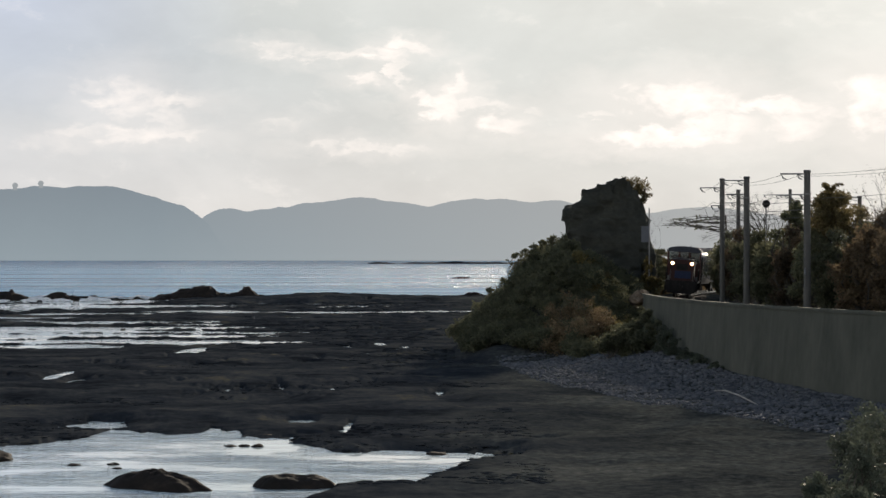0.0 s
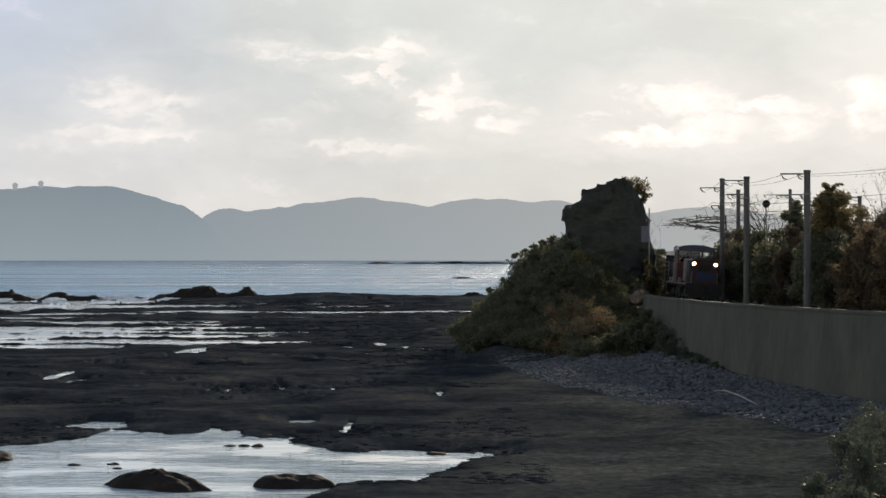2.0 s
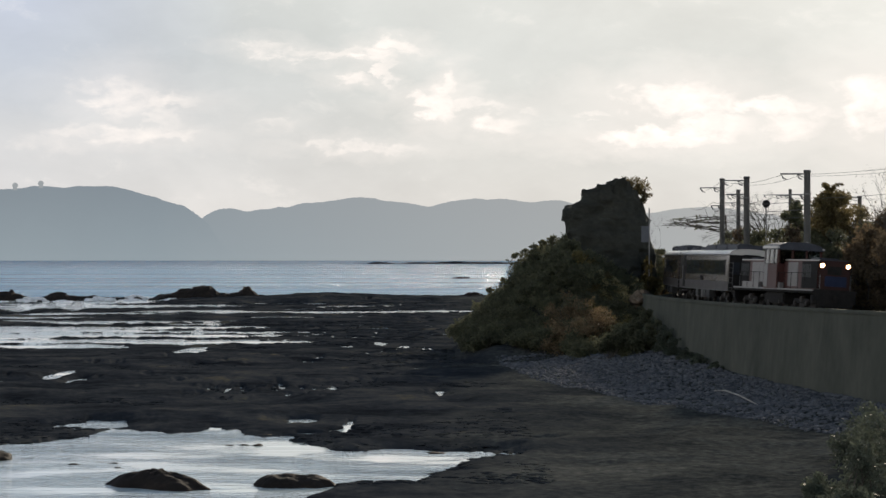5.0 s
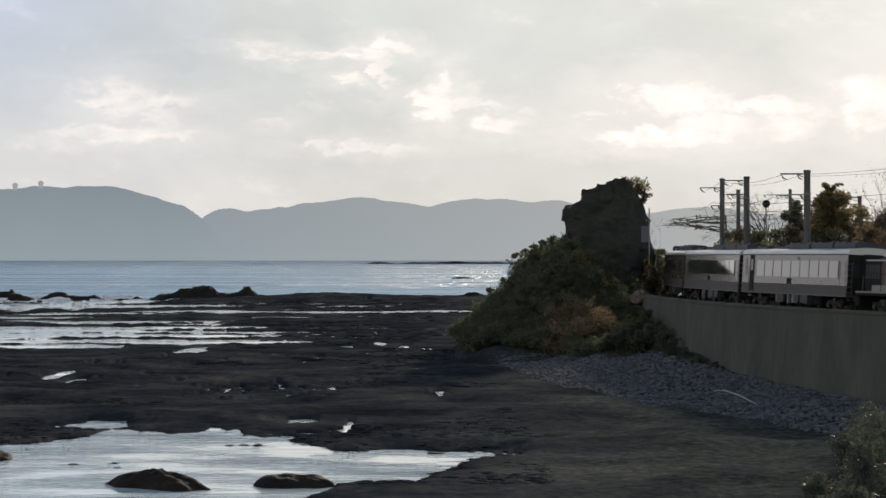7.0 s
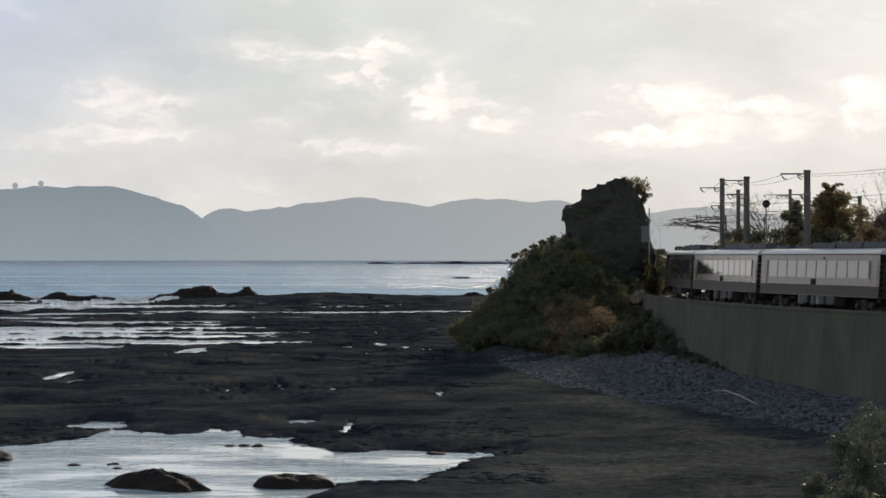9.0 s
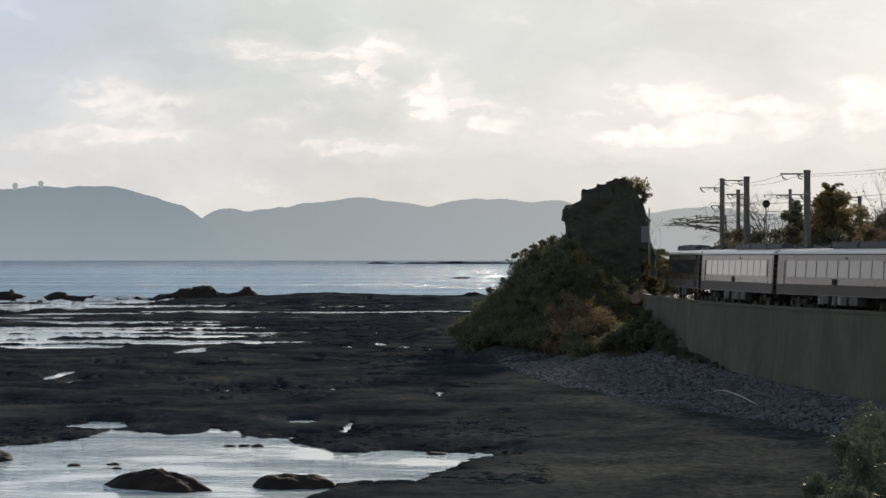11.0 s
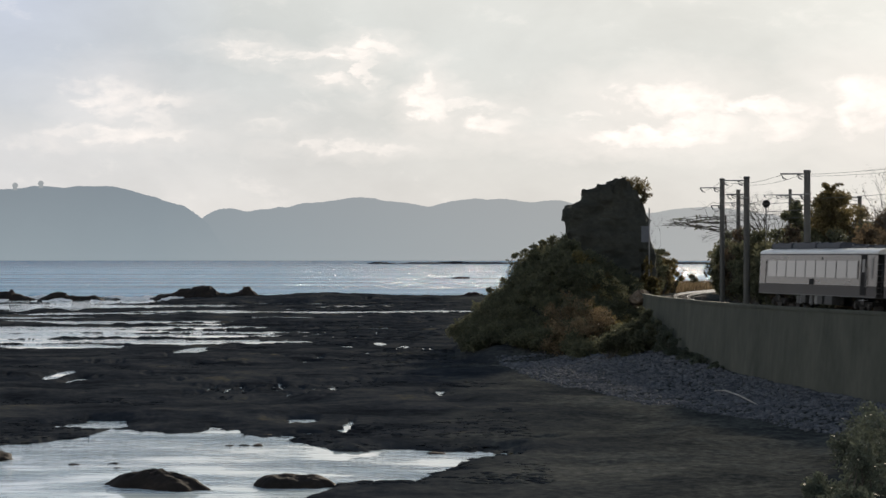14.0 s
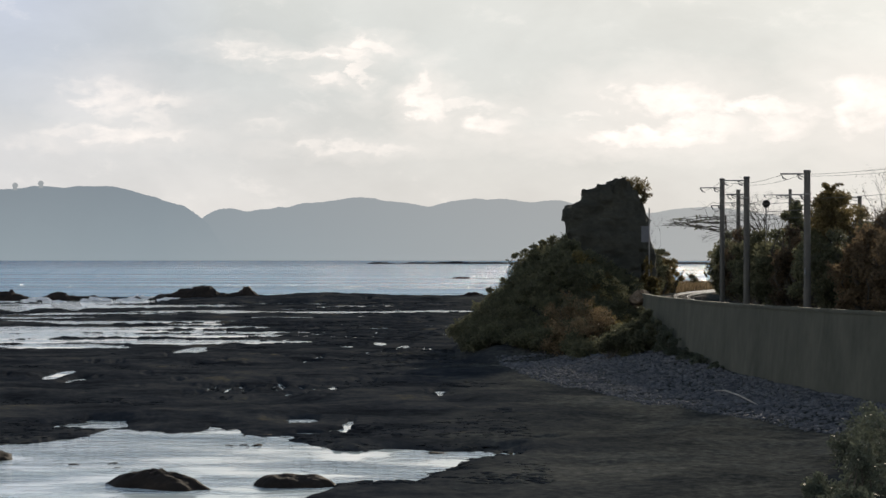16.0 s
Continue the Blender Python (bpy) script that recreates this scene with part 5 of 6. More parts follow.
def build_pole(s, o, top, r, arms, label, plate=0.0):
    """A concrete mast; arms are (height below the top, length, droppers)."""
    x, y, a = track_at(s, o)
    pole = new("catenary_pole")
    pole.matrix_basis = pose(x, y, 4.3, 0, 0, math.degrees(a) - 90)
    h = top - 4.3
    v, f = tube([(0, 0, 0), (0, 0, h - 0.18), (0, 0, h - 0.12), (0, 0, h)], [r * 1.1, r * 0.95, r * 1.14, r * 0.95], 14)
    part_mesh("mast", v, f, M_POLE, pole, smooth=False)
    for drop, length, rise in arms:
        z = h - drop
        arm, fr = join([tube([(0, 0, z), (0, -length, z + rise)], [0.05, 0.04], 6), tube([(0, 0, z - 0.32), (0, -length * 0.35, z - 0.05)], [0.03, 0.03], 5)])
        bracket = part_mesh("bracket_arm", arm, fr, M_STEEL, pole)
        for q in (0.38, 0.97):
            pts = [(0, -length * q, z + rise * q), (0, -length * q + 0.14, z - 0.28 + rise * q), (0, -length * q + 0.36, z - 0.36 + rise * q)]
            iv, jf = tube(pts, [0.055, 0.06, 0.04], 6)
            part_mesh("insulator", iv, jf, M_STEEL, bracket)
    v, f = tube([(0, 0, h - 1.6), (0, 0, h - 1.5)], [r * 1.18, r * 1.18], 12)
    part_mesh("clamp_band", v, f, M_STEEL, pole)
    if plate:
        part("plate", box_bm(r * 0.9, -r * 0.9, plate, 0.22, 0.04, 0.42, 0.01), M_SIGN, pole, "small pale plate")
    return tagged(pole, label, "catenary pole", "catenary poles")


POLES = [(-27.0, -2.75, 14.35, 0.20, [(0.75, 1.75, 0.0), (2.15, 0.9, 0.0)]), (-12.6, -2.75, 14.02, 0.22, [(0.3, 1.75, 0.0), (1.3, 1.5, 0.0)]), (6.6, -2.5, 13.80, 0.22, [(0.25, 1.8, 0.0), (1.6, 1.2, 0.0)]),
         (-74.0, -2.9, 14.75, 0.20, [(0.5, 1.9, 0.0), (1.3, 1.9, 0.0)]), (-101.0, -2.9, 15.5, 0.18, [(0.6, 3.0, 0.0), (0.7, 1.6, 0.0)]), (-41.8, -15.0, 13.3, 0.18, [(0.15, 3.2, 0.0), (0.7, 1.4, 0.0)])]
for p in POLES:
    build_pole(*p, "grey concrete railway mast with steel bracket arms", 2.95 if p[0] == 6.6 else 0.0)


def build_wires():
    spans = [(-27, 13.55), (-12.6, 13.65), (6.6, 13.5), (40, 13.6), (75, 13.6)]
    feeders = [(-101, 14.6), (-74, 13.9), (-27, 13.55), (-12.6, 13.65), (6.6, 13.5)]
    for o, dz, r in ((-0.9, 0.0, 0.014), (-1.9, -0.1, 0.012), (-0.3, -1.5, 0.016), (-2.85, -1.65, 0.020), (-2.9, -2.2, 0.026), (-2.95, -2.7, 0.020)):
        out, way = [], feeders if o < -2 else spans
        for (s0, z0), (s1, z1) in zip(way, way[1:]):
            pts = []
            for i in range(9):
                q = i / 8
                x, y, _ = track_at(s0 + (s1 - s0) * q, o)
                pts.append((x, y, z0 + (z1 - z0) * q + dz - (0.35 if o > -2 else 0.08) * 4 * q * (1 - q)))
            out.append(tube(pts, [r] * 9, 4))
        v, f = join(out)
        tagged(link_mesh("overhead_wire", v, f, M_POLE), "thin dark overhead wire strung between railway masts", "wire", "overhead wires")


build_wires()


def build_disc_signal():
    sig = new("disc_signal")
    sig.location = (23.97, 176.0, 4.5)
    v, f = tube([(0, 0, 0), (0, 0, 7.6)], [0.05, 0.045], 8)
    part_mesh("post", v, f, M_STEEL, sig)
    v, f = tube([(0, -0.10, 7.6), (0, -0.04, 7.6), (0, 0.03, 7.6), (0, 0.05, 7.6)], [0.25, 0.29, 0.29, 0.2], 20)
    part_mesh("disc", v, f, M_BLACK, sig)
    return tagged(sig, "round dark disc on a thin steel post", "signal")


build_disc_signal()


def build_sign():
    sign = new("trackside_sign")
    sign.location = (16.9, 197.0, 4.6)
    v, f = tube([(0.22, 0, -0.3), (0.22, 0, 7.6)], [0.06, 0.05], 8)
    part_mesh("post", v, f, M_STEEL, sign)
    part("plate", box_bm(-0.14, -0.08, 5.45, 0.6, 0.05, 1.35, 0.02), M_SIGN, sign, "pale blue-white enamel plate")
    return tagged(sign, "pale plate on a post beside the rock stack", "sign")


build_sign()


# ---- beach clutter ----
def stone_mesh(name, verts, faces, material):
    me = bpy.data.meshes.new(name)
    me.from_pydata([tuple(v) for v in verts], [], faces)
    me.materials.append(material)
    return me


def lay_piece(name, me, m):
    """One loose stone of the ground, sharing its mesh with its like."""
    ob = new(name, me)
    ob.parent, ob.matrix_basis = GROUND, m
    return ob


def cobbles():
    rng = np.random.default_rng(21)
    shapes = []
    for k in range(6):
        bm = bmesh.new()
        bmesh.ops.create_uvsphere(bm, u_segments=7, v_segments=4, radius=1.0)
        for v in bm.verts:
            v.co *= 0.8 + 0.4 * rng.random()
            v.co.z *= 0.6
        bm.verts.index_update()
        shapes.append((np.array([v.co[:] for v in bm.verts]), [tuple(q.index for q in f.verts) for f in bm.faces]))
        bm.free()
    spots = []
    while len(spots) < 17000:
        s, o = -22 + 92 * rng.random(), 4.0 + 11.0 * rng.random() ** 1.3
        x, y, _ = track_at(s, o)
        if 84 < y and x < y * 0.2:
            spots.append((x, y, 0.045 + 0.12 * rng.random() ** 3.0, rng.random() * 6.283))
    spots = np.array(spots)
    heights = ground_height(spots[:, 0], spots[:, 1])
    single = [stone_mesh("cobble", sv, sf, M_COBBLE) for sv, sf in shapes]
    verts, faces, n, alone = [], [], 0, 0
    for made, ((x, y, size, w), z) in enumerate(zip(spots, heights)):
        sv, sf = shapes[made % 6]
        if alone < 300 and 118 < y < 134 and size > 0.075:
            lay_piece("cobble", single[made % 6], pose(x, y, z + size * 0.25, 0, 0, math.degrees(w)) @ Matrix.Diagonal((size * 1.2, size * 0.9, size, 1)))
            alone += 1
            continue
        c, sn = math.cos(w), math.sin(w)
        p = sv * size * np.array([1.2, 0.9, 1.0])
        verts.append(np.stack([p[:, 0] * c - p[:, 1] * sn + x, p[:, 0] * sn + p[:, 1] * c + y, p[:, 2] + z + size * 0.25], -1))
        faces += [tuple(i + n for i in q) for q in sf]
        n += len(p)
    ob = link_mesh("cobbles", np.concatenate(verts), faces, M_COBBLE)
    return tagged(ob, "grey-blue beach cobbles below the sea wall", "cobbles", kind="stuff")


cobbles()


def reef_stones():
    rng = np.random.default_rng(33)
    bm = bmesh.new()
    bmesh.ops.create_icosphere(bm, subdivisions=1, radius=1.0)
    for v in bm.verts:
        v.co *= 1 + 0.5 * noise.fractal(v.co * 1.6, 0.8, 2.0, 4)
    bm.verts.index_update()
    shape, tri = np.array([v.co[:] for v in bm.verts]), [tuple(q.index for q in f.verts) for f in bm.faces]
    bm.free()
    n = 26000
    y = 84 + 330 * rng.random(n) ** 1.7
    x = y * (-0.2 + 0.33 * rng.random(n))
    patch = fbm(x * 0.09, y * 0.05, 4, 51, 0.6)
    z = ground_height(x, y)
    keep = (patch > 0.44) & (z > -0.12) & (z < 0.22) & (x < 4)
    x, y, z = x[keep][:4500], y[keep][:4500], z[keep][:4500]
    size = (0.08 + 0.30 * rng.random(len(x)) ** 3.0) * np.clip(y / 160, 0.6, 2.0)
    verts, faces, m, alone, done = [], [], len(shape), 0, 0
    single = stone_mesh("stone", shape, tri, M_REEF)
    for k in range(len(x)):
        w = rng.random() * 6.283
        c, s = math.cos(w), math.sin(w)
        if alone < 300 and y[k] < 150 and size[k] > 0.09:
            lay_piece("stone", single, pose(x[k], y[k], z[k], 0, 0, math.degrees(w)) @ Matrix.Diagonal((size[k] * 1.7, size[k] * 1.2, size[k] * 0.28, 1)))
            alone += 1
            continue
        p = shape * size[k] * np.array([1.7, 1.2, 0.28])
        verts.append(np.stack([p[:, 0] * c - p[:, 1] * s + x[k], p[:, 0] * s + p[:, 1] * c + y[k], p[:, 2] + z[k]], -1))
        faces += [tuple(i + done * m for i in q) for q in tri]
        done += 1
    ob = link_mesh("reef_stones", np.concatenate(verts), faces, M_REEF, True)
    return tagged(ob, "loose dark stones strewn over the tidal reef", "stones", kind="stuff")


reef_stones()


def driftwood():
    x, y = 15.9, 128.0
    z = ground_z(x, y)
    v, f = tube([(-0.85, 3.6, 0.42), (-0.35, 2.9, 0.46), (0.15, 0.2, 0.32), (0.60, -4.2, 0.06)], [0.025, 0.045, 0.05, 0.03], 7)
    ob = link_mesh("driftwood_log", v, f, M_WOOD, True)
    ob.location = (x, y, z)
    return tagged(ob, "bleached bent driftwood log on the cobbles", "driftwood")


driftwood()


# ---- breaking waves ----
def breaker(x, y, length, seed):
    """A short crest of foam: a heap of small froth lumps."""
    bm = bmesh.new()
    bmesh.ops.create_icosphere(bm, subdivisions=4, radius=1.0)
    for v in bm.verts:
        n = noise.fractal(v.co * 2.2 + Vector((seed, 0, 0)), 0.7, 2.2, 5)
        v.co *= 1 + 0.5 * n
        v.co = Vector((v.co.x * length, v.co.y * 0.9, v.co.z * 0.6))
    me = bpy.data.meshes.new("breaking_wave")
    bm.to_mesh(me)
    bm.free()
    me.materials.append(M_FOAM)
    ob = new("breaking_wave", me)
    ob.location = (x, y, -0.1)
    return tagged(ob, "small white wave breaking on the reef's rim", "wave", "breaking waves")


BREAKERS = [(breaker(x, y, ln, 40 + k), x, y) for k, (x, y, ln) in enumerate([(-62.0, 452, 3.4), (-57.5, 449, 2.0), (-50.5, 440, 2.2), (-77.5, 456, 3.0), (-62.5, 431, 2.6), (-53.5, 451, 3.0), (-81.0, 424, 3.6), (-74.0, 433, 2.4), (-57.0, 436, 2.6), (-69.0, 428, 1.8)])]


# ---- the train ----
HALF_W = 1.45


def extrude_x(profile, x0, x1, caps=True):
    m = len(profile)
    verts = [(x0, y, z) for y, z in profile] + [(x1, y, z) for y, z in profile]
    faces = [(k, k + 1, m + k + 1, m + k) for k in range(m - 1)] + [(m - 1, 0, m, 2 * m - 1)]
    if caps:
        faces += [tuple(range(m))[::-1], tuple(range(m, 2 * m))]
    return verts, faces


def build_bogie(parent, x, base=2.1, wheel_r=0.43):
    bogie = part("bogie", box_bm(x, 0, 0.62, base + 0.9, 1.7, 0.22, 0.03), M_BLACK, parent)
    for side in (-1, 1):
        part("side_frame", box_bm(x, side * 0.98, 0.60, base + 0.7, 0.14, 0.30, 0.04), M_BLACK, bogie)
        part("spring", box_bm(x, side * 1.04, 0.72, 0.45, 0.16, 0.34, 0.05), M_WHEEL, bogie)
        for q in (-1, 1):
            wx = x + q * base / 2
            v, f = tube([(wx, side * 0.50, 0.45), (wx, side * 0.54, 0.45), (wx, side * 0.66, 0.45)], [wheel_r + 0.03, wheel_r + 0.03, wheel_r], 20)
            part_mesh("wheel", v, f, M_WHEEL, bogie)
            part("axle_box", box_bm(wx, side * 1.06, 0.47, 0.30, 0.18, 0.30, 0.04), M_WHEEL, bogie)
    return bogie


def build_coach(door_end, units):
    """door_end: the end (1 front, -1 rear, 0 none) with an open-sided entrance; units: where the roof gear sits."""
    coach = new("passenger_coach")
    half = 9.75
    v, f = extrude_x([(-HALF_W, 1.56), (-HALF_W, 3.38), (-HALF_W + 0.03, 3.46), (HALF_W - 0.03, 3.46), (HALF_W, 3.38), (HALF_W, 1.56)], -half, half)
    part_mesh("body", v, f, M_PAINT_COACH, coach, "dark brown gloss-painted coach body")
    v, f = extrude_x([(-HALF_W + 0.004, 1.02), (-HALF_W + 0.004, 1.56), (HALF_W - 0.004, 1.56), (HALF_W - 0.004, 1.02)], -half, half)
    part_mesh("skirt", v, f, M_PAINT_SKIRT, coach, "dull dark brown lower panel")
    part("waist_rail", box_bm(0, 0, 1.58, 2 * half - 0.02, 2 * HALF_W + 0.03, 0.05, 0.01), M_PAINT_SKIRT, coach)
    part("solebar", box_bm(0, 0, 0.99, 2 * half - 0.02, 2 * HALF_W + 0.02, 0.06, 0.01), M_SOLE, coach, "dusty grey solebar edge")
    roof_profile = [(-HALF_W - 0.03, 3.40)] + [(-(HALF_W + 0.02) * math.cos(math.pi * k / 16), 3.42 + 0.42 * math.sin(math.pi * k / 16) ** 0.72) for k in range(17)] + [(HALF_W + 0.03, 3.40)]
    v, f = extrude_x(roof_profile, -half - 0.05, half + 0.05)
    part_mesh("roof", v, f, M_ROOF, coach, "pale grey rounded roof", smooth=False)
    for side in (-1, 1):
        part("gutter", box_bm(0, side * (HALF_W + 0.035), 3.40, 2 * half, 0.05, 0.06), M_PAINT_SKIRT, coach)
    first, last = -8.3, 8.3
    if door_end > 0:
        last = 6.9
    elif door_end < 0:
        first = -6.9
    count = 9 if door_end else 10
    pitch = (last - first) / count
    for side in (-1, 1):
        y = side * (HALF_W + 0.006)
        for k in range(count):
            part("window", box_bm(first + (k + 0.5) * pitch, y, 2.53, pitch - 0.12, 0.03, 0.98, 0.012), M_GLASS, coach, "sky-reflecting coach window")
        for k in range(count + 1):
            part("window_post", box_bm(first + k * pitch, y + side * 0.006, 2.53, 0.055, 0.03, 0.98), M_PAINT_SKIRT, coach)
        part("window_sill", box_bm((first + last) / 2, y + side * 0.004, 2.01, last - first, 0.03, 0.03), M_PAINT_COACH, coach)
        part("name_board", box_bm(-0.4, y + side * 0.012, 1.78, 0.75, 0.03, 0.34, 0.01), M_BLACK, coach, "small dark board below the windows")
        # small dark vent above the windows, unlit
        part("side_vent", box_bm(1.2, y + side * 0.02, 3.16, 0.16, 0.05, 0.12, 0.02), M_BLACK, coach)
        if door_end:
            # flush black panel: the open doorway's shade is painted, not recessed
            door = part("door", box_bm(door_end * 7.75, y, 2.24, 0.86, 0.03, 2.30, 0.012), M_BLACK, coach, "flush entrance panel, black standing in for a shaded doorway")
            part("pane", box_bm(door_end * 7.75, y + side * 0.010, 2.75, 0.45, 0.02, 0.75, 0.01), M_CAB_GLASS, door)
            part("handrail", box_bm(door_end * 8.25, y + side * 0.05, 2.1, 0.04, 0.04, 1.1), M_STEEL, door)
            part("step", box_bm(door_end * 7.75, side * (HALF_W - 0.1), 0.80, 0.8, 0.3, 0.05), M_STEEL, door)
            part("end_slit_window", box_bm(door_end * 9.0, y, 2.62, 0.34, 0.03, 1.15, 0.012), M_CAB_GLASS, coach, "narrow dark end window")
        for q in (-1, 1):
            if q != door_end:
                door = part("door", box_bm(q * 9.05, y, 2.30, 0.86, 0.02, 1.46, 0.006), M_PAINT_COACH, coach, "closed flush entrance door")
                part("door_edge", box_bm(q * 8.6, y + side * 0.004, 2.30, 0.03, 0.03, 1.46), M_PAINT_SKIRT, door)
    for q in (-1, 1):
        part("gangway", box_bm(q * (half + 0.22), 0, 2.35, 0.44, 1.15, 2.2, 0.06), M_BLACK, coach, "black folded gangway bellows")
        part("end_panel", box_bm(q * (half + 0.006), 0, 2.25, 0.02, 2 * HALF_W - 0.03, 2.3, 0.005), M_BLACK, coach, "dull dark end wall")
        for side in (-1, 1):
            part("end_window", box_bm(q * (half + 0.024), side * 0.98, 2.5, 0.03, 0.5, 0.8, 0.01), M_CAB_GLASS, coach)
        part("coupler", box_bm(q * (half + 0.25), 0, 0.85, 0.55, 0.25, 0.25, 0.03), M_BLACK, coach)
        for side in (-1, 1):
            part("ladder_rail", box_bm(q * (half + 0.07), side * 1.18, 2.0, 0.03, 0.03, 1.9), M_STEEL, coach)
        for k in range(6):
            part("ladder_rung", box_bm(q * (half + 0.07), -1.3, 1.2 + k * 0.33, 0.05, 0.26, 0.035), M_STEEL, coach)
        build_bogie(coach, q * 6.9)
    for x, ln, wd, hh in units:
        unit = part("roof_unit", box_bm(x, 0, 3.78 + hh / 2, ln, wd, hh, 0.05), M_ROOF_GEAR, coach, "dark air-conditioning unit")
        for k in (-1, 1):
            part("vent_cap", box_bm(x + k * ln * 0.27, -wd * 0.12, 3.80 + hh, ln * 0.24, wd * 0.5, 0.09, 0.03), M_ROOF_GEAR, unit)
            # steel block added at each unit end to imitate a pale glint
            part("glint_block", box_bm(x + k * ln * 0.46, -wd * 0.42, 3.83 + hh, 0.16, 0.12, 0.08, 0.03), M_STEEL, unit, "small steel block added as a roof glint")
    part("roof_walk", box_bm(0, 0, 3.86, 2 * half - 0.6, 0.5, 0.06, 0.01), M_ROOF_GEAR, coach, "dark roof walkway")
    for x, ln, hh, side in ((-3.0, 0.30, 0.5, -1), (-2.5, 0.24, 0.55, -1), (-0.8, 0.34, 0.55, -1), (0.1, 0.55, 0.5, -1), (1.2, 0.9, 0.5, -1), (2.6, 1.3, 0.5, -1), (-1.6, 0.9, 0.45, -1), (-2.0, 1.6, 0.5, 1), (1.5, 2.0, 0.5, 1)):
        pale = ln < 0.6
        part("equipment_box", box_bm(x, side * 1.25, 0.96 - hh / 2, ln, 0.16 if pale else 0.5, hh, 0.03), M_BOX_PALE if pale else M_BOX, coach, "pale grey equipment box" if pale else "")
    return tagged(coach, "glossy brown passenger coach with a pale rounded roof", "train coach", "coaches of the train")


def build_hood(loco, q, a, b, name):
    """One engine hood from a to b along the frame; q is the end it points to."""
    ln, mid = b - a, (a + b) / 2
    hood = part(name, box_bm(mid, 0, 2.20, ln, 2.0, 1.80, 0.12), M_RED, loco, "dark red engine hood with a white band")
    white0, white1 = (a + 0.9, a + 2.9) if q > 0 else (b - 3.9, b - 0.1)
    part("white_band", box_bm((white0 + white1) / 2, 0, 2.22, white1 - white0, 2.03, 1.50, 0.02), M_WHITE, hood, "grimy white side panels")
    nose0, nose1 = (b - 3.1, b - 0.12) if q > 0 else (a + 0.12, a + 2.1)
    part("nose_panel", box_bm((nose0 + nose1) / 2, 0, 2.20, nose1 - nose0, 2.02, 1.62, 0.02), M_BLACK, hood, "black grilled nose side")
    for k in range(5):
        part("louvre", box_bm(nose0 + 0.25 + k * 0.36, -1.02, 2.45, 0.26, 0.03, 0.8, 0.01), M_BOX, hood)
    for k in range(4):
        part("hood_door", box_bm(white0 + 0.3 + k * (white1 - white0 - 0.4) / 4 + 0.15, -1.02, 2.2, (white1 - white0) / 4 - 0.12, 0.02, 1.3, 0.008), M_WHITE, hood)
    part("hood_roof", box_bm(mid, 0, 3.12, ln - 0.2, 1.80, 0.07, 0.02), M_ROOF_GEAR, hood)
    # pale strip added to imitate light along the hood's top edge
    part("lit_edge_strip", box_bm(mid, -0.93, 3.09, ln - 0.2, 0.10, 0.06, 0.02), M_ROOF, hood, "pale strip imitating the hood's lit edge")
    part("radiator_fan", box_bm(mid + q * ln * 0.22, 0, 3.20, 1.5, 1.3, 0.12, 0.05), M_ROOF_GEAR, hood)
    return hood


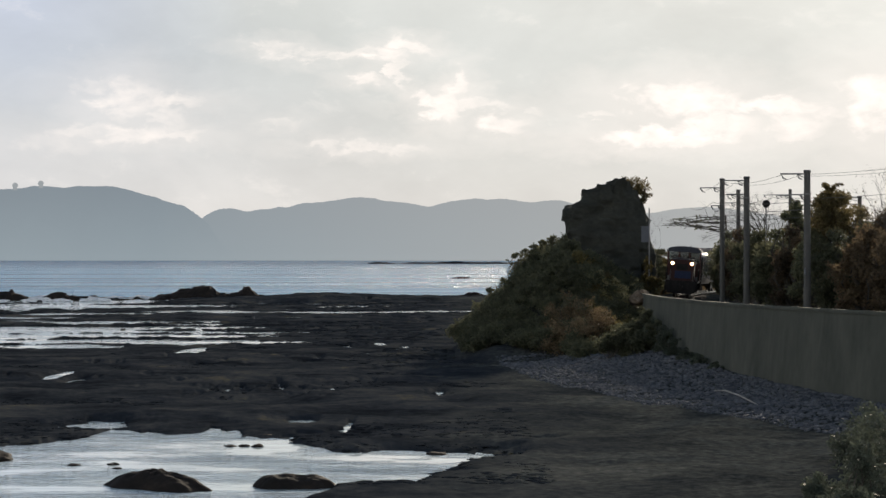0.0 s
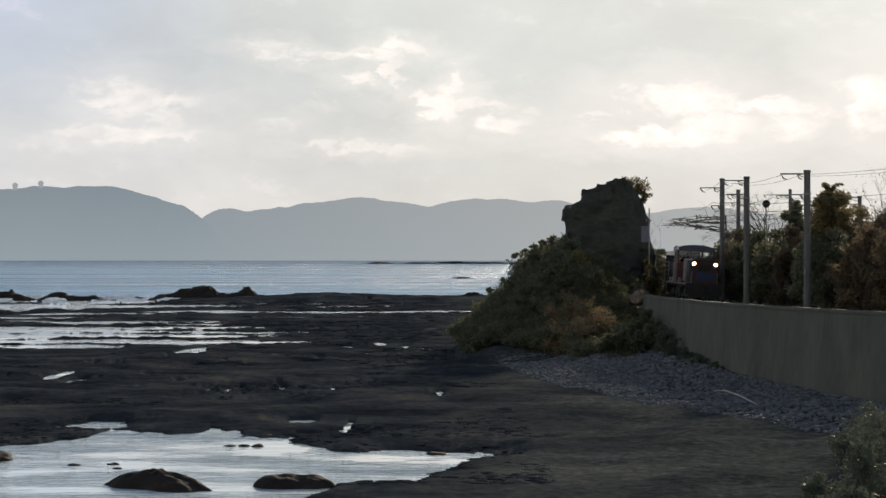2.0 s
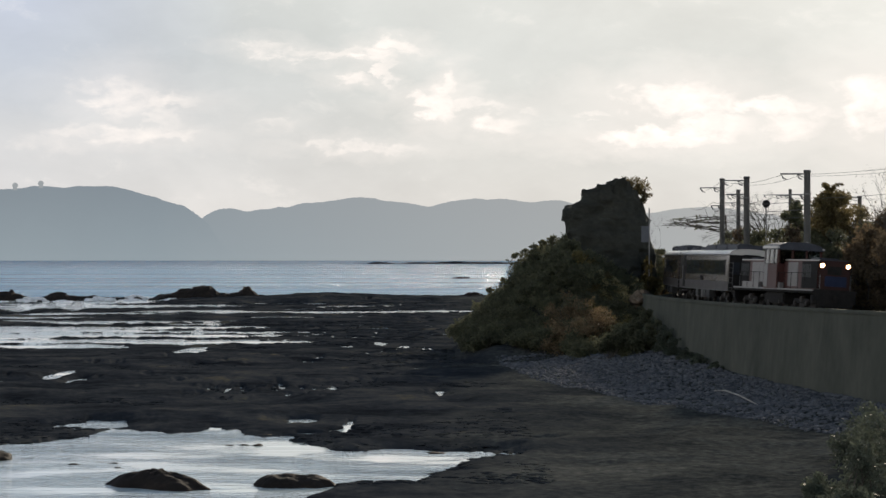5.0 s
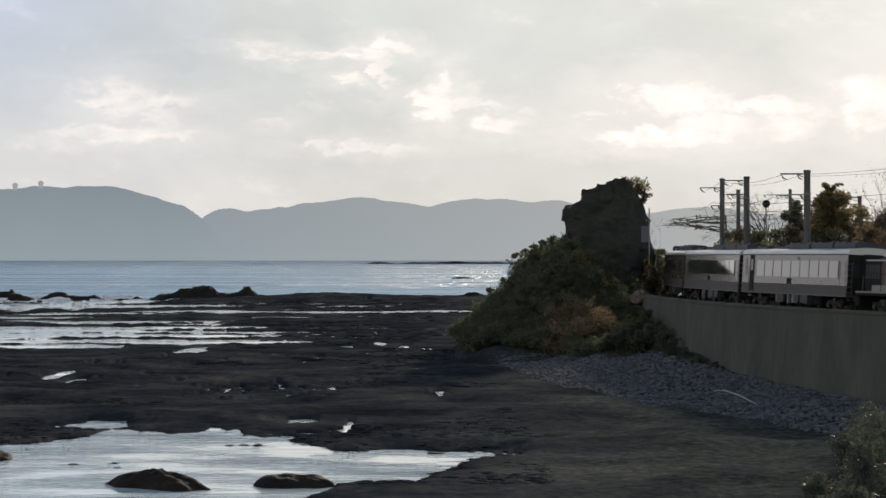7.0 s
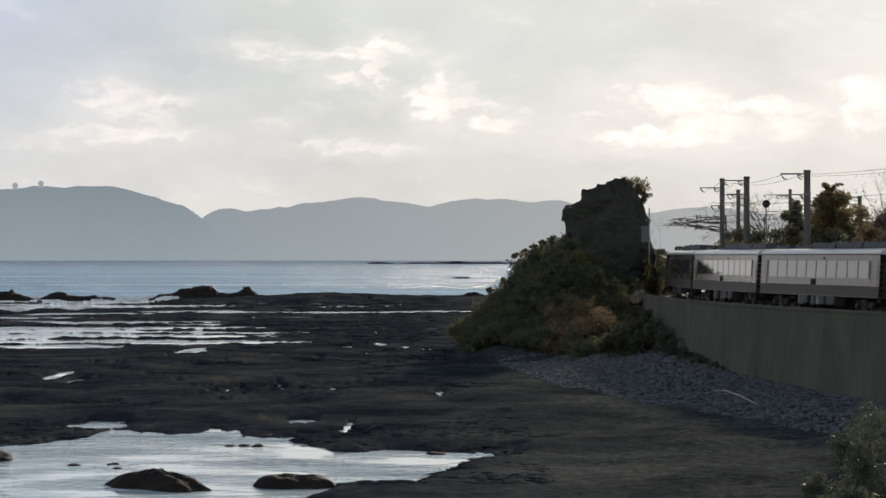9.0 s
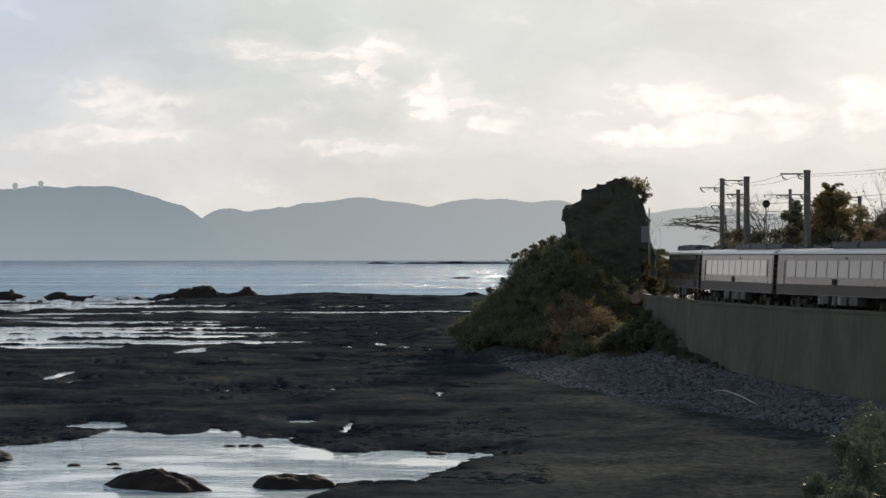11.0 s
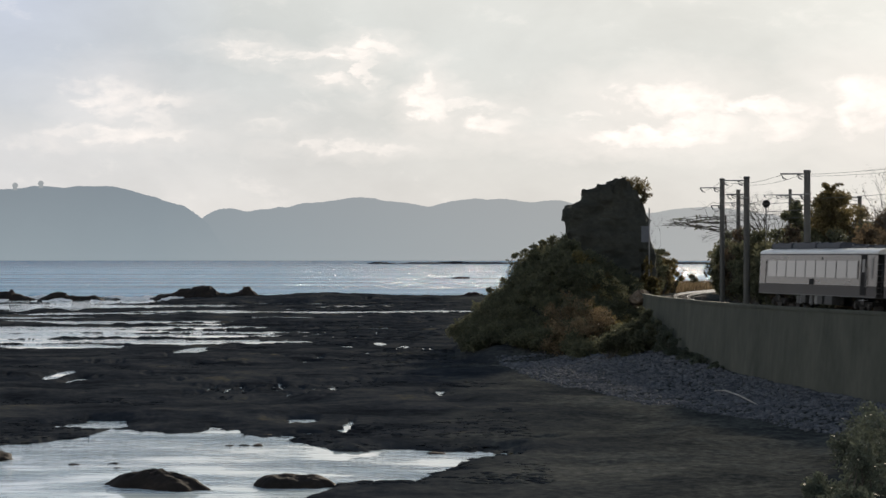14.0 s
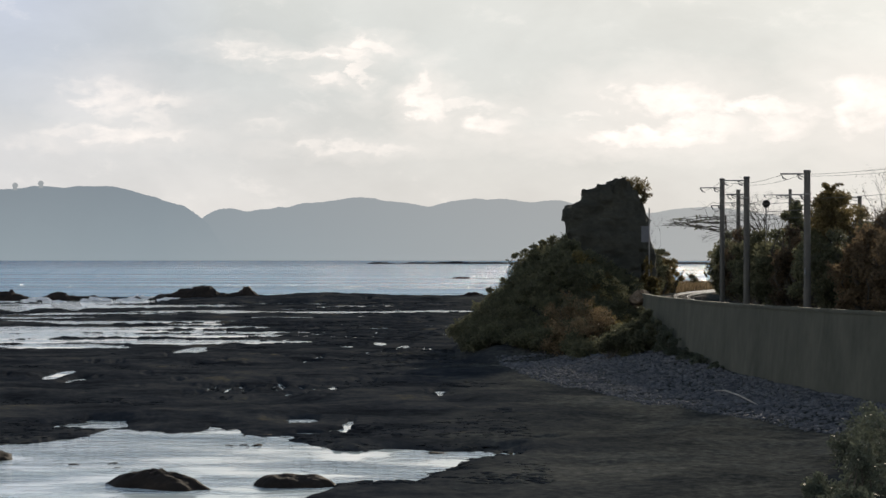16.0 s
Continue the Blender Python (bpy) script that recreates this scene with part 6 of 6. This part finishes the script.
def build_loco():
    loco = new("diesel_locomotive")
    half = 8.3
    part("frame_deck", box_bm(0, 0, 1.20, 2 * half, 2.7, 0.20, 0.03), M_BLACK, loco)
    for side in (-1, 1):
        part("footplate_edge", box_bm(0, side * 1.36, 1.28, 2 * half, 0.06, 0.09, 0.01), M_WHITE, loco, "white-painted footplate edge")
        for k in range(13):
            part("handrail_post", box_bm(-7.9 + k * 1.316, side * 1.34, 1.80, 0.025, 0.025, 1.0), M_BLACK, loco)
        part("handrail", box_bm(0, side * 1.34, 2.30, 15.9, 0.03, 0.03), M_BLACK, loco)
        part("toolbox", box_bm(-4.6, side * 1.2, 1.50, 3.6, 0.26, 0.36, 0.02), M_WHITE, loco, "grimy white footplate locker")
        part("toolbox", box_bm(0.9, side * 1.2, 1.50, 1.5, 0.26, 0.36, 0.02), M_WHITE, loco, "grimy white footplate locker")
    front = build_hood(loco, 1, 1.3, 8.05, "front_hood")
    rear = build_hood(loco, -1, -8.05, -1.5, "rear_hood")
    part("exhaust", box_bm(-2.6, 0, 3.3, 0.7, 0.5, 0.3, 0.05), M_BLACK, rear)
    part("front_panel", box_bm(8.06, 0, 2.21, 0.04, 1.94, 1.74, 0.02), M_NOSE, front, "nose panel round the lamps, its red darkened as shade")
    part("head_board", box_bm(8.08, 0.1, 1.86, 0.06, 1.35, 0.62, 0.02), M_LOCO_BLUE, front, "blue board on the nose")
    part("front_grille", box_bm(8.09, 0, 2.50, 0.04, 0.9, 0.5, 0.01), M_BLACK, front)
    # the open-windowed cab amidships
    cab = part("cab", box_bm(-0.1, 0, 2.05, 2.8, 2.88, 1.55, 0.05), M_RED, loco, "dark red cab with a pale roof edge")
    part("cab_door", box_bm(-1.0, -1.445, 2.10, 0.75, 0.03, 1.45, 0.01), M_WHITE, cab, "grimy white cab door")
    for x in (-1.42, -0.55, 0.45, 1.22):
        for side in (-1, 1):
            part("pillar", box_bm(x, side * 1.38, 3.32, 0.14, 0.12, 1.04, 0.02), M_WHITE if x < 1 else M_RED, cab)
    for x in (-1.42, 1.22):
        for y in (-0.45, 0.45):
            part("pillar", box_bm(x, y, 3.32, 0.10, 0.12, 1.04, 0.02), M_RED, cab)
    v, f = extrude_x([(-1.50, 3.74)] + [(-1.50 * math.cos(math.pi * k / 14), 3.78 + 0.46 * math.sin(math.pi * k / 14) ** 0.8) for k in range(15)] + [(1.50, 3.74)], -1.65, 1.45)
    part_mesh("cab_roof", v, f, M_ROOF_GEAR, cab, "dark curved cab roof")
    for side in (-1, 1):
        part("roof_edge", box_bm(-0.1, side * 1.44, 3.86, 3.12, 0.20, 0.18, 0.04), M_ROOF, cab, "pale cab roof edge")
        for x in (-1.0, -0.05, 0.85):
            part("side_window", box_bm(x, side * 1.39, 3.30, 0.72, 0.02, 0.86, 0.006), M_CLEAR, cab)
    for x in (-1.43, 1.23):
        for y in (-0.91, 0.0, 0.91):
            part("windscreen", box_bm(x, y, 3.32, 0.02, 0.78, 0.84, 0.006), M_CLEAR, cab)
    part("control_desk", box_bm(0.8, 0.4, 2.98, 0.7, 1.4, 0.30, 0.05), M_BLACK, cab)
    part("horn", box_bm(1.1, 0.5, 4.24, 0.30, 0.16, 0.12, 0.03), M_STEEL, cab)
    for side in (-1, 1):
        v, f = tube([(8.02, side * 0.80, 2.78), (8.18, side * 0.80, 2.78)], [0.17, 0.16], 18)
        can = part_mesh("headlight", v, f, M_BLACK, loco)
        # glowing rim added round the lens to imitate its orange glare halo
        rv, rf = tube([(8.165, side * 0.80, 2.78), (8.185, side * 0.80, 2.78)], [0.155, 0.15], 18)
        part_mesh("glare_rim", rv, rf, M_LAMP_RING, can, "orange-glowing rim imitating the lamp's glare")
        v, f = tube([(8.17, side * 0.80, 2.78), (8.205, side * 0.80, 2.78)], [0.115, 0.10], 18)
        part_mesh("lens", v, f, M_LAMP, can, "glowing warm headlight lens")
    for q in (-1, 1):
        beam = part("buffer_beam", box_bm(q * 8.32, 0, 1.05, 0.16, 2.6, 0.62, 0.03), M_BLACK, loco, "black buffer beam")
        part("plough", box_bm(q * 8.34, 0, 0.55, 0.22, 2.3, 0.5, 0.05), M_BLACK, beam)
        part("coupler", box_bm(q * 8.55, 0, 0.9, 0.42, 0.3, 0.3, 0.03), M_BLACK, loco)
        for side in (-1, 1):
            part("end_step", box_bm(q * 8.1, side * 1.25, 0.75, 0.4, 0.2, 0.5, 0.02), M_BLACK, loco)
            part("end_post", box_bm(q * 8.3, side * 0.95, 1.75, 0.03, 0.03, 0.95), M_STEEL, loco)
    part("fuel_tank", box_bm(0, 0, 0.72, 4.0, 2.3, 0.7, 0.1), M_BLACK, loco)
    for x in (-5.3, 0.0, 5.3):
        build_bogie(loco, x, 2.2, 0.46)
    return tagged(loco, "dark red and white diesel locomotive with two lit headlights", "locomotive")


LOCO = build_loco()
GEAR_FRONT = [(-8.2, 2.0, 1.5, 0.16), (-0.6, 3.9, 1.75, 0.34), (3.5, 3.9, 1.75, 0.36), (7.5, 3.6, 1.75, 0.34), (-4.8, 2.6, 1.3, 0.16)]
GEAR_REAR = [(-7.6, 3.6, 1.75, 0.34), (-3.6, 3.9, 1.75, 0.36), (0.5, 3.9, 1.75, 0.34), (4.8, 2.6, 1.3, 0.16), (8.2, 2.0, 1.5, 0.16)]
COACH = build_coach(0, GEAR_FRONT)
COACHES = [build_coach(-1, GEAR_FRONT), COACH, copy_thing(COACH, Matrix.Identity(4)), copy_thing(COACH, Matrix.Identity(4)), build_coach(1, GEAR_REAR)]

# how far along the bend the locomotive's front has come, every second
RUN = [-36.77, -26.11, -14.87, -3.93, 7.90, 19.30, 30.80, 42.33, 54.43, 66.95, 78.98, 90.66, 102.41, 114.71, 127.58, 140.67, 153.82]


def run_at(t):
    """Smooth run between the whole seconds."""
    i = min(int(t), 15)
    p0, p1, p2, p3 = RUN[max(i - 1, 0)], RUN[i], RUN[i + 1], RUN[min(i + 2, 16)]
    if i == 0:
        p0 = 2 * p1 - p2
    if i == 15:
        p3 = 2 * p2 - p1
    q = t - i
    return 0.5 * (2 * p1 + (p2 - p0) * q + (2 * p0 - 5 * p1 + 4 * p2 - p3) * q * q + (3 * p1 - p0 - 3 * p2 + p3) * q ** 3)


def vehicle_pose(middle, pivot):
    """On the rails by its two bogies, leaning into the bend."""
    xa, ya, _ = track_at(middle + pivot)
    xb, yb, _ = track_at(middle - pivot)
    turn = math.degrees(math.atan2(ya - yb, xa - xb))
    return pose((xa + xb) / 2, (ya + yb) / 2, RAIL + 0.0, -3.6, 0, turn)


def motions():
    times = [k * 0.5 for k in range(33)]
    walk(LOCO, [(t, vehicle_pose(run_at(t) - 8.42, 5.3)) for t in times])
    for k, coach in enumerate(COACHES):
        walk(coach, [(t, vehicle_pose(run_at(t) - 17.3 - 20.3 * k - 10.15, 6.9)) for t in times])
    # clouds drift slowly, the sea slides shorewards and breathes
    walk(WISP, [(t, pose(0, 0, EYE, 0, 0, -0.44 + 0.055 * t)) for t in (0.0, 16.0)])
    walk(SKY, [(t, pose(0, 0, EYE, 0, 0, -0.165 + 0.0206 * t)) for t in (0.0, 16.0)])
    for k, (wave, x, y) in enumerate(BREAKERS):
        walk(wave, [(t, pose(x + 0.6 * math.sin(t * 0.9 + k), y - 1.6 * math.sin(t * 1.1 + 2.1 * k), -0.10 + 0.34 * math.sin(t * 1.1 + 2.1 * k), 0, 0, 0)) for t in times])
    walk(SEA, [(t, pose(0.4 * t, -0.9 * t, 0, 0, 0, 0)) for t in times])
    walk(LAGOON, [(t, pose(0.25 * t, -0.20 * t, 0.008 + 0.022 * math.sin(t * 0.62 - 1.9), 0, 0, 0)) for t in times])


motions()
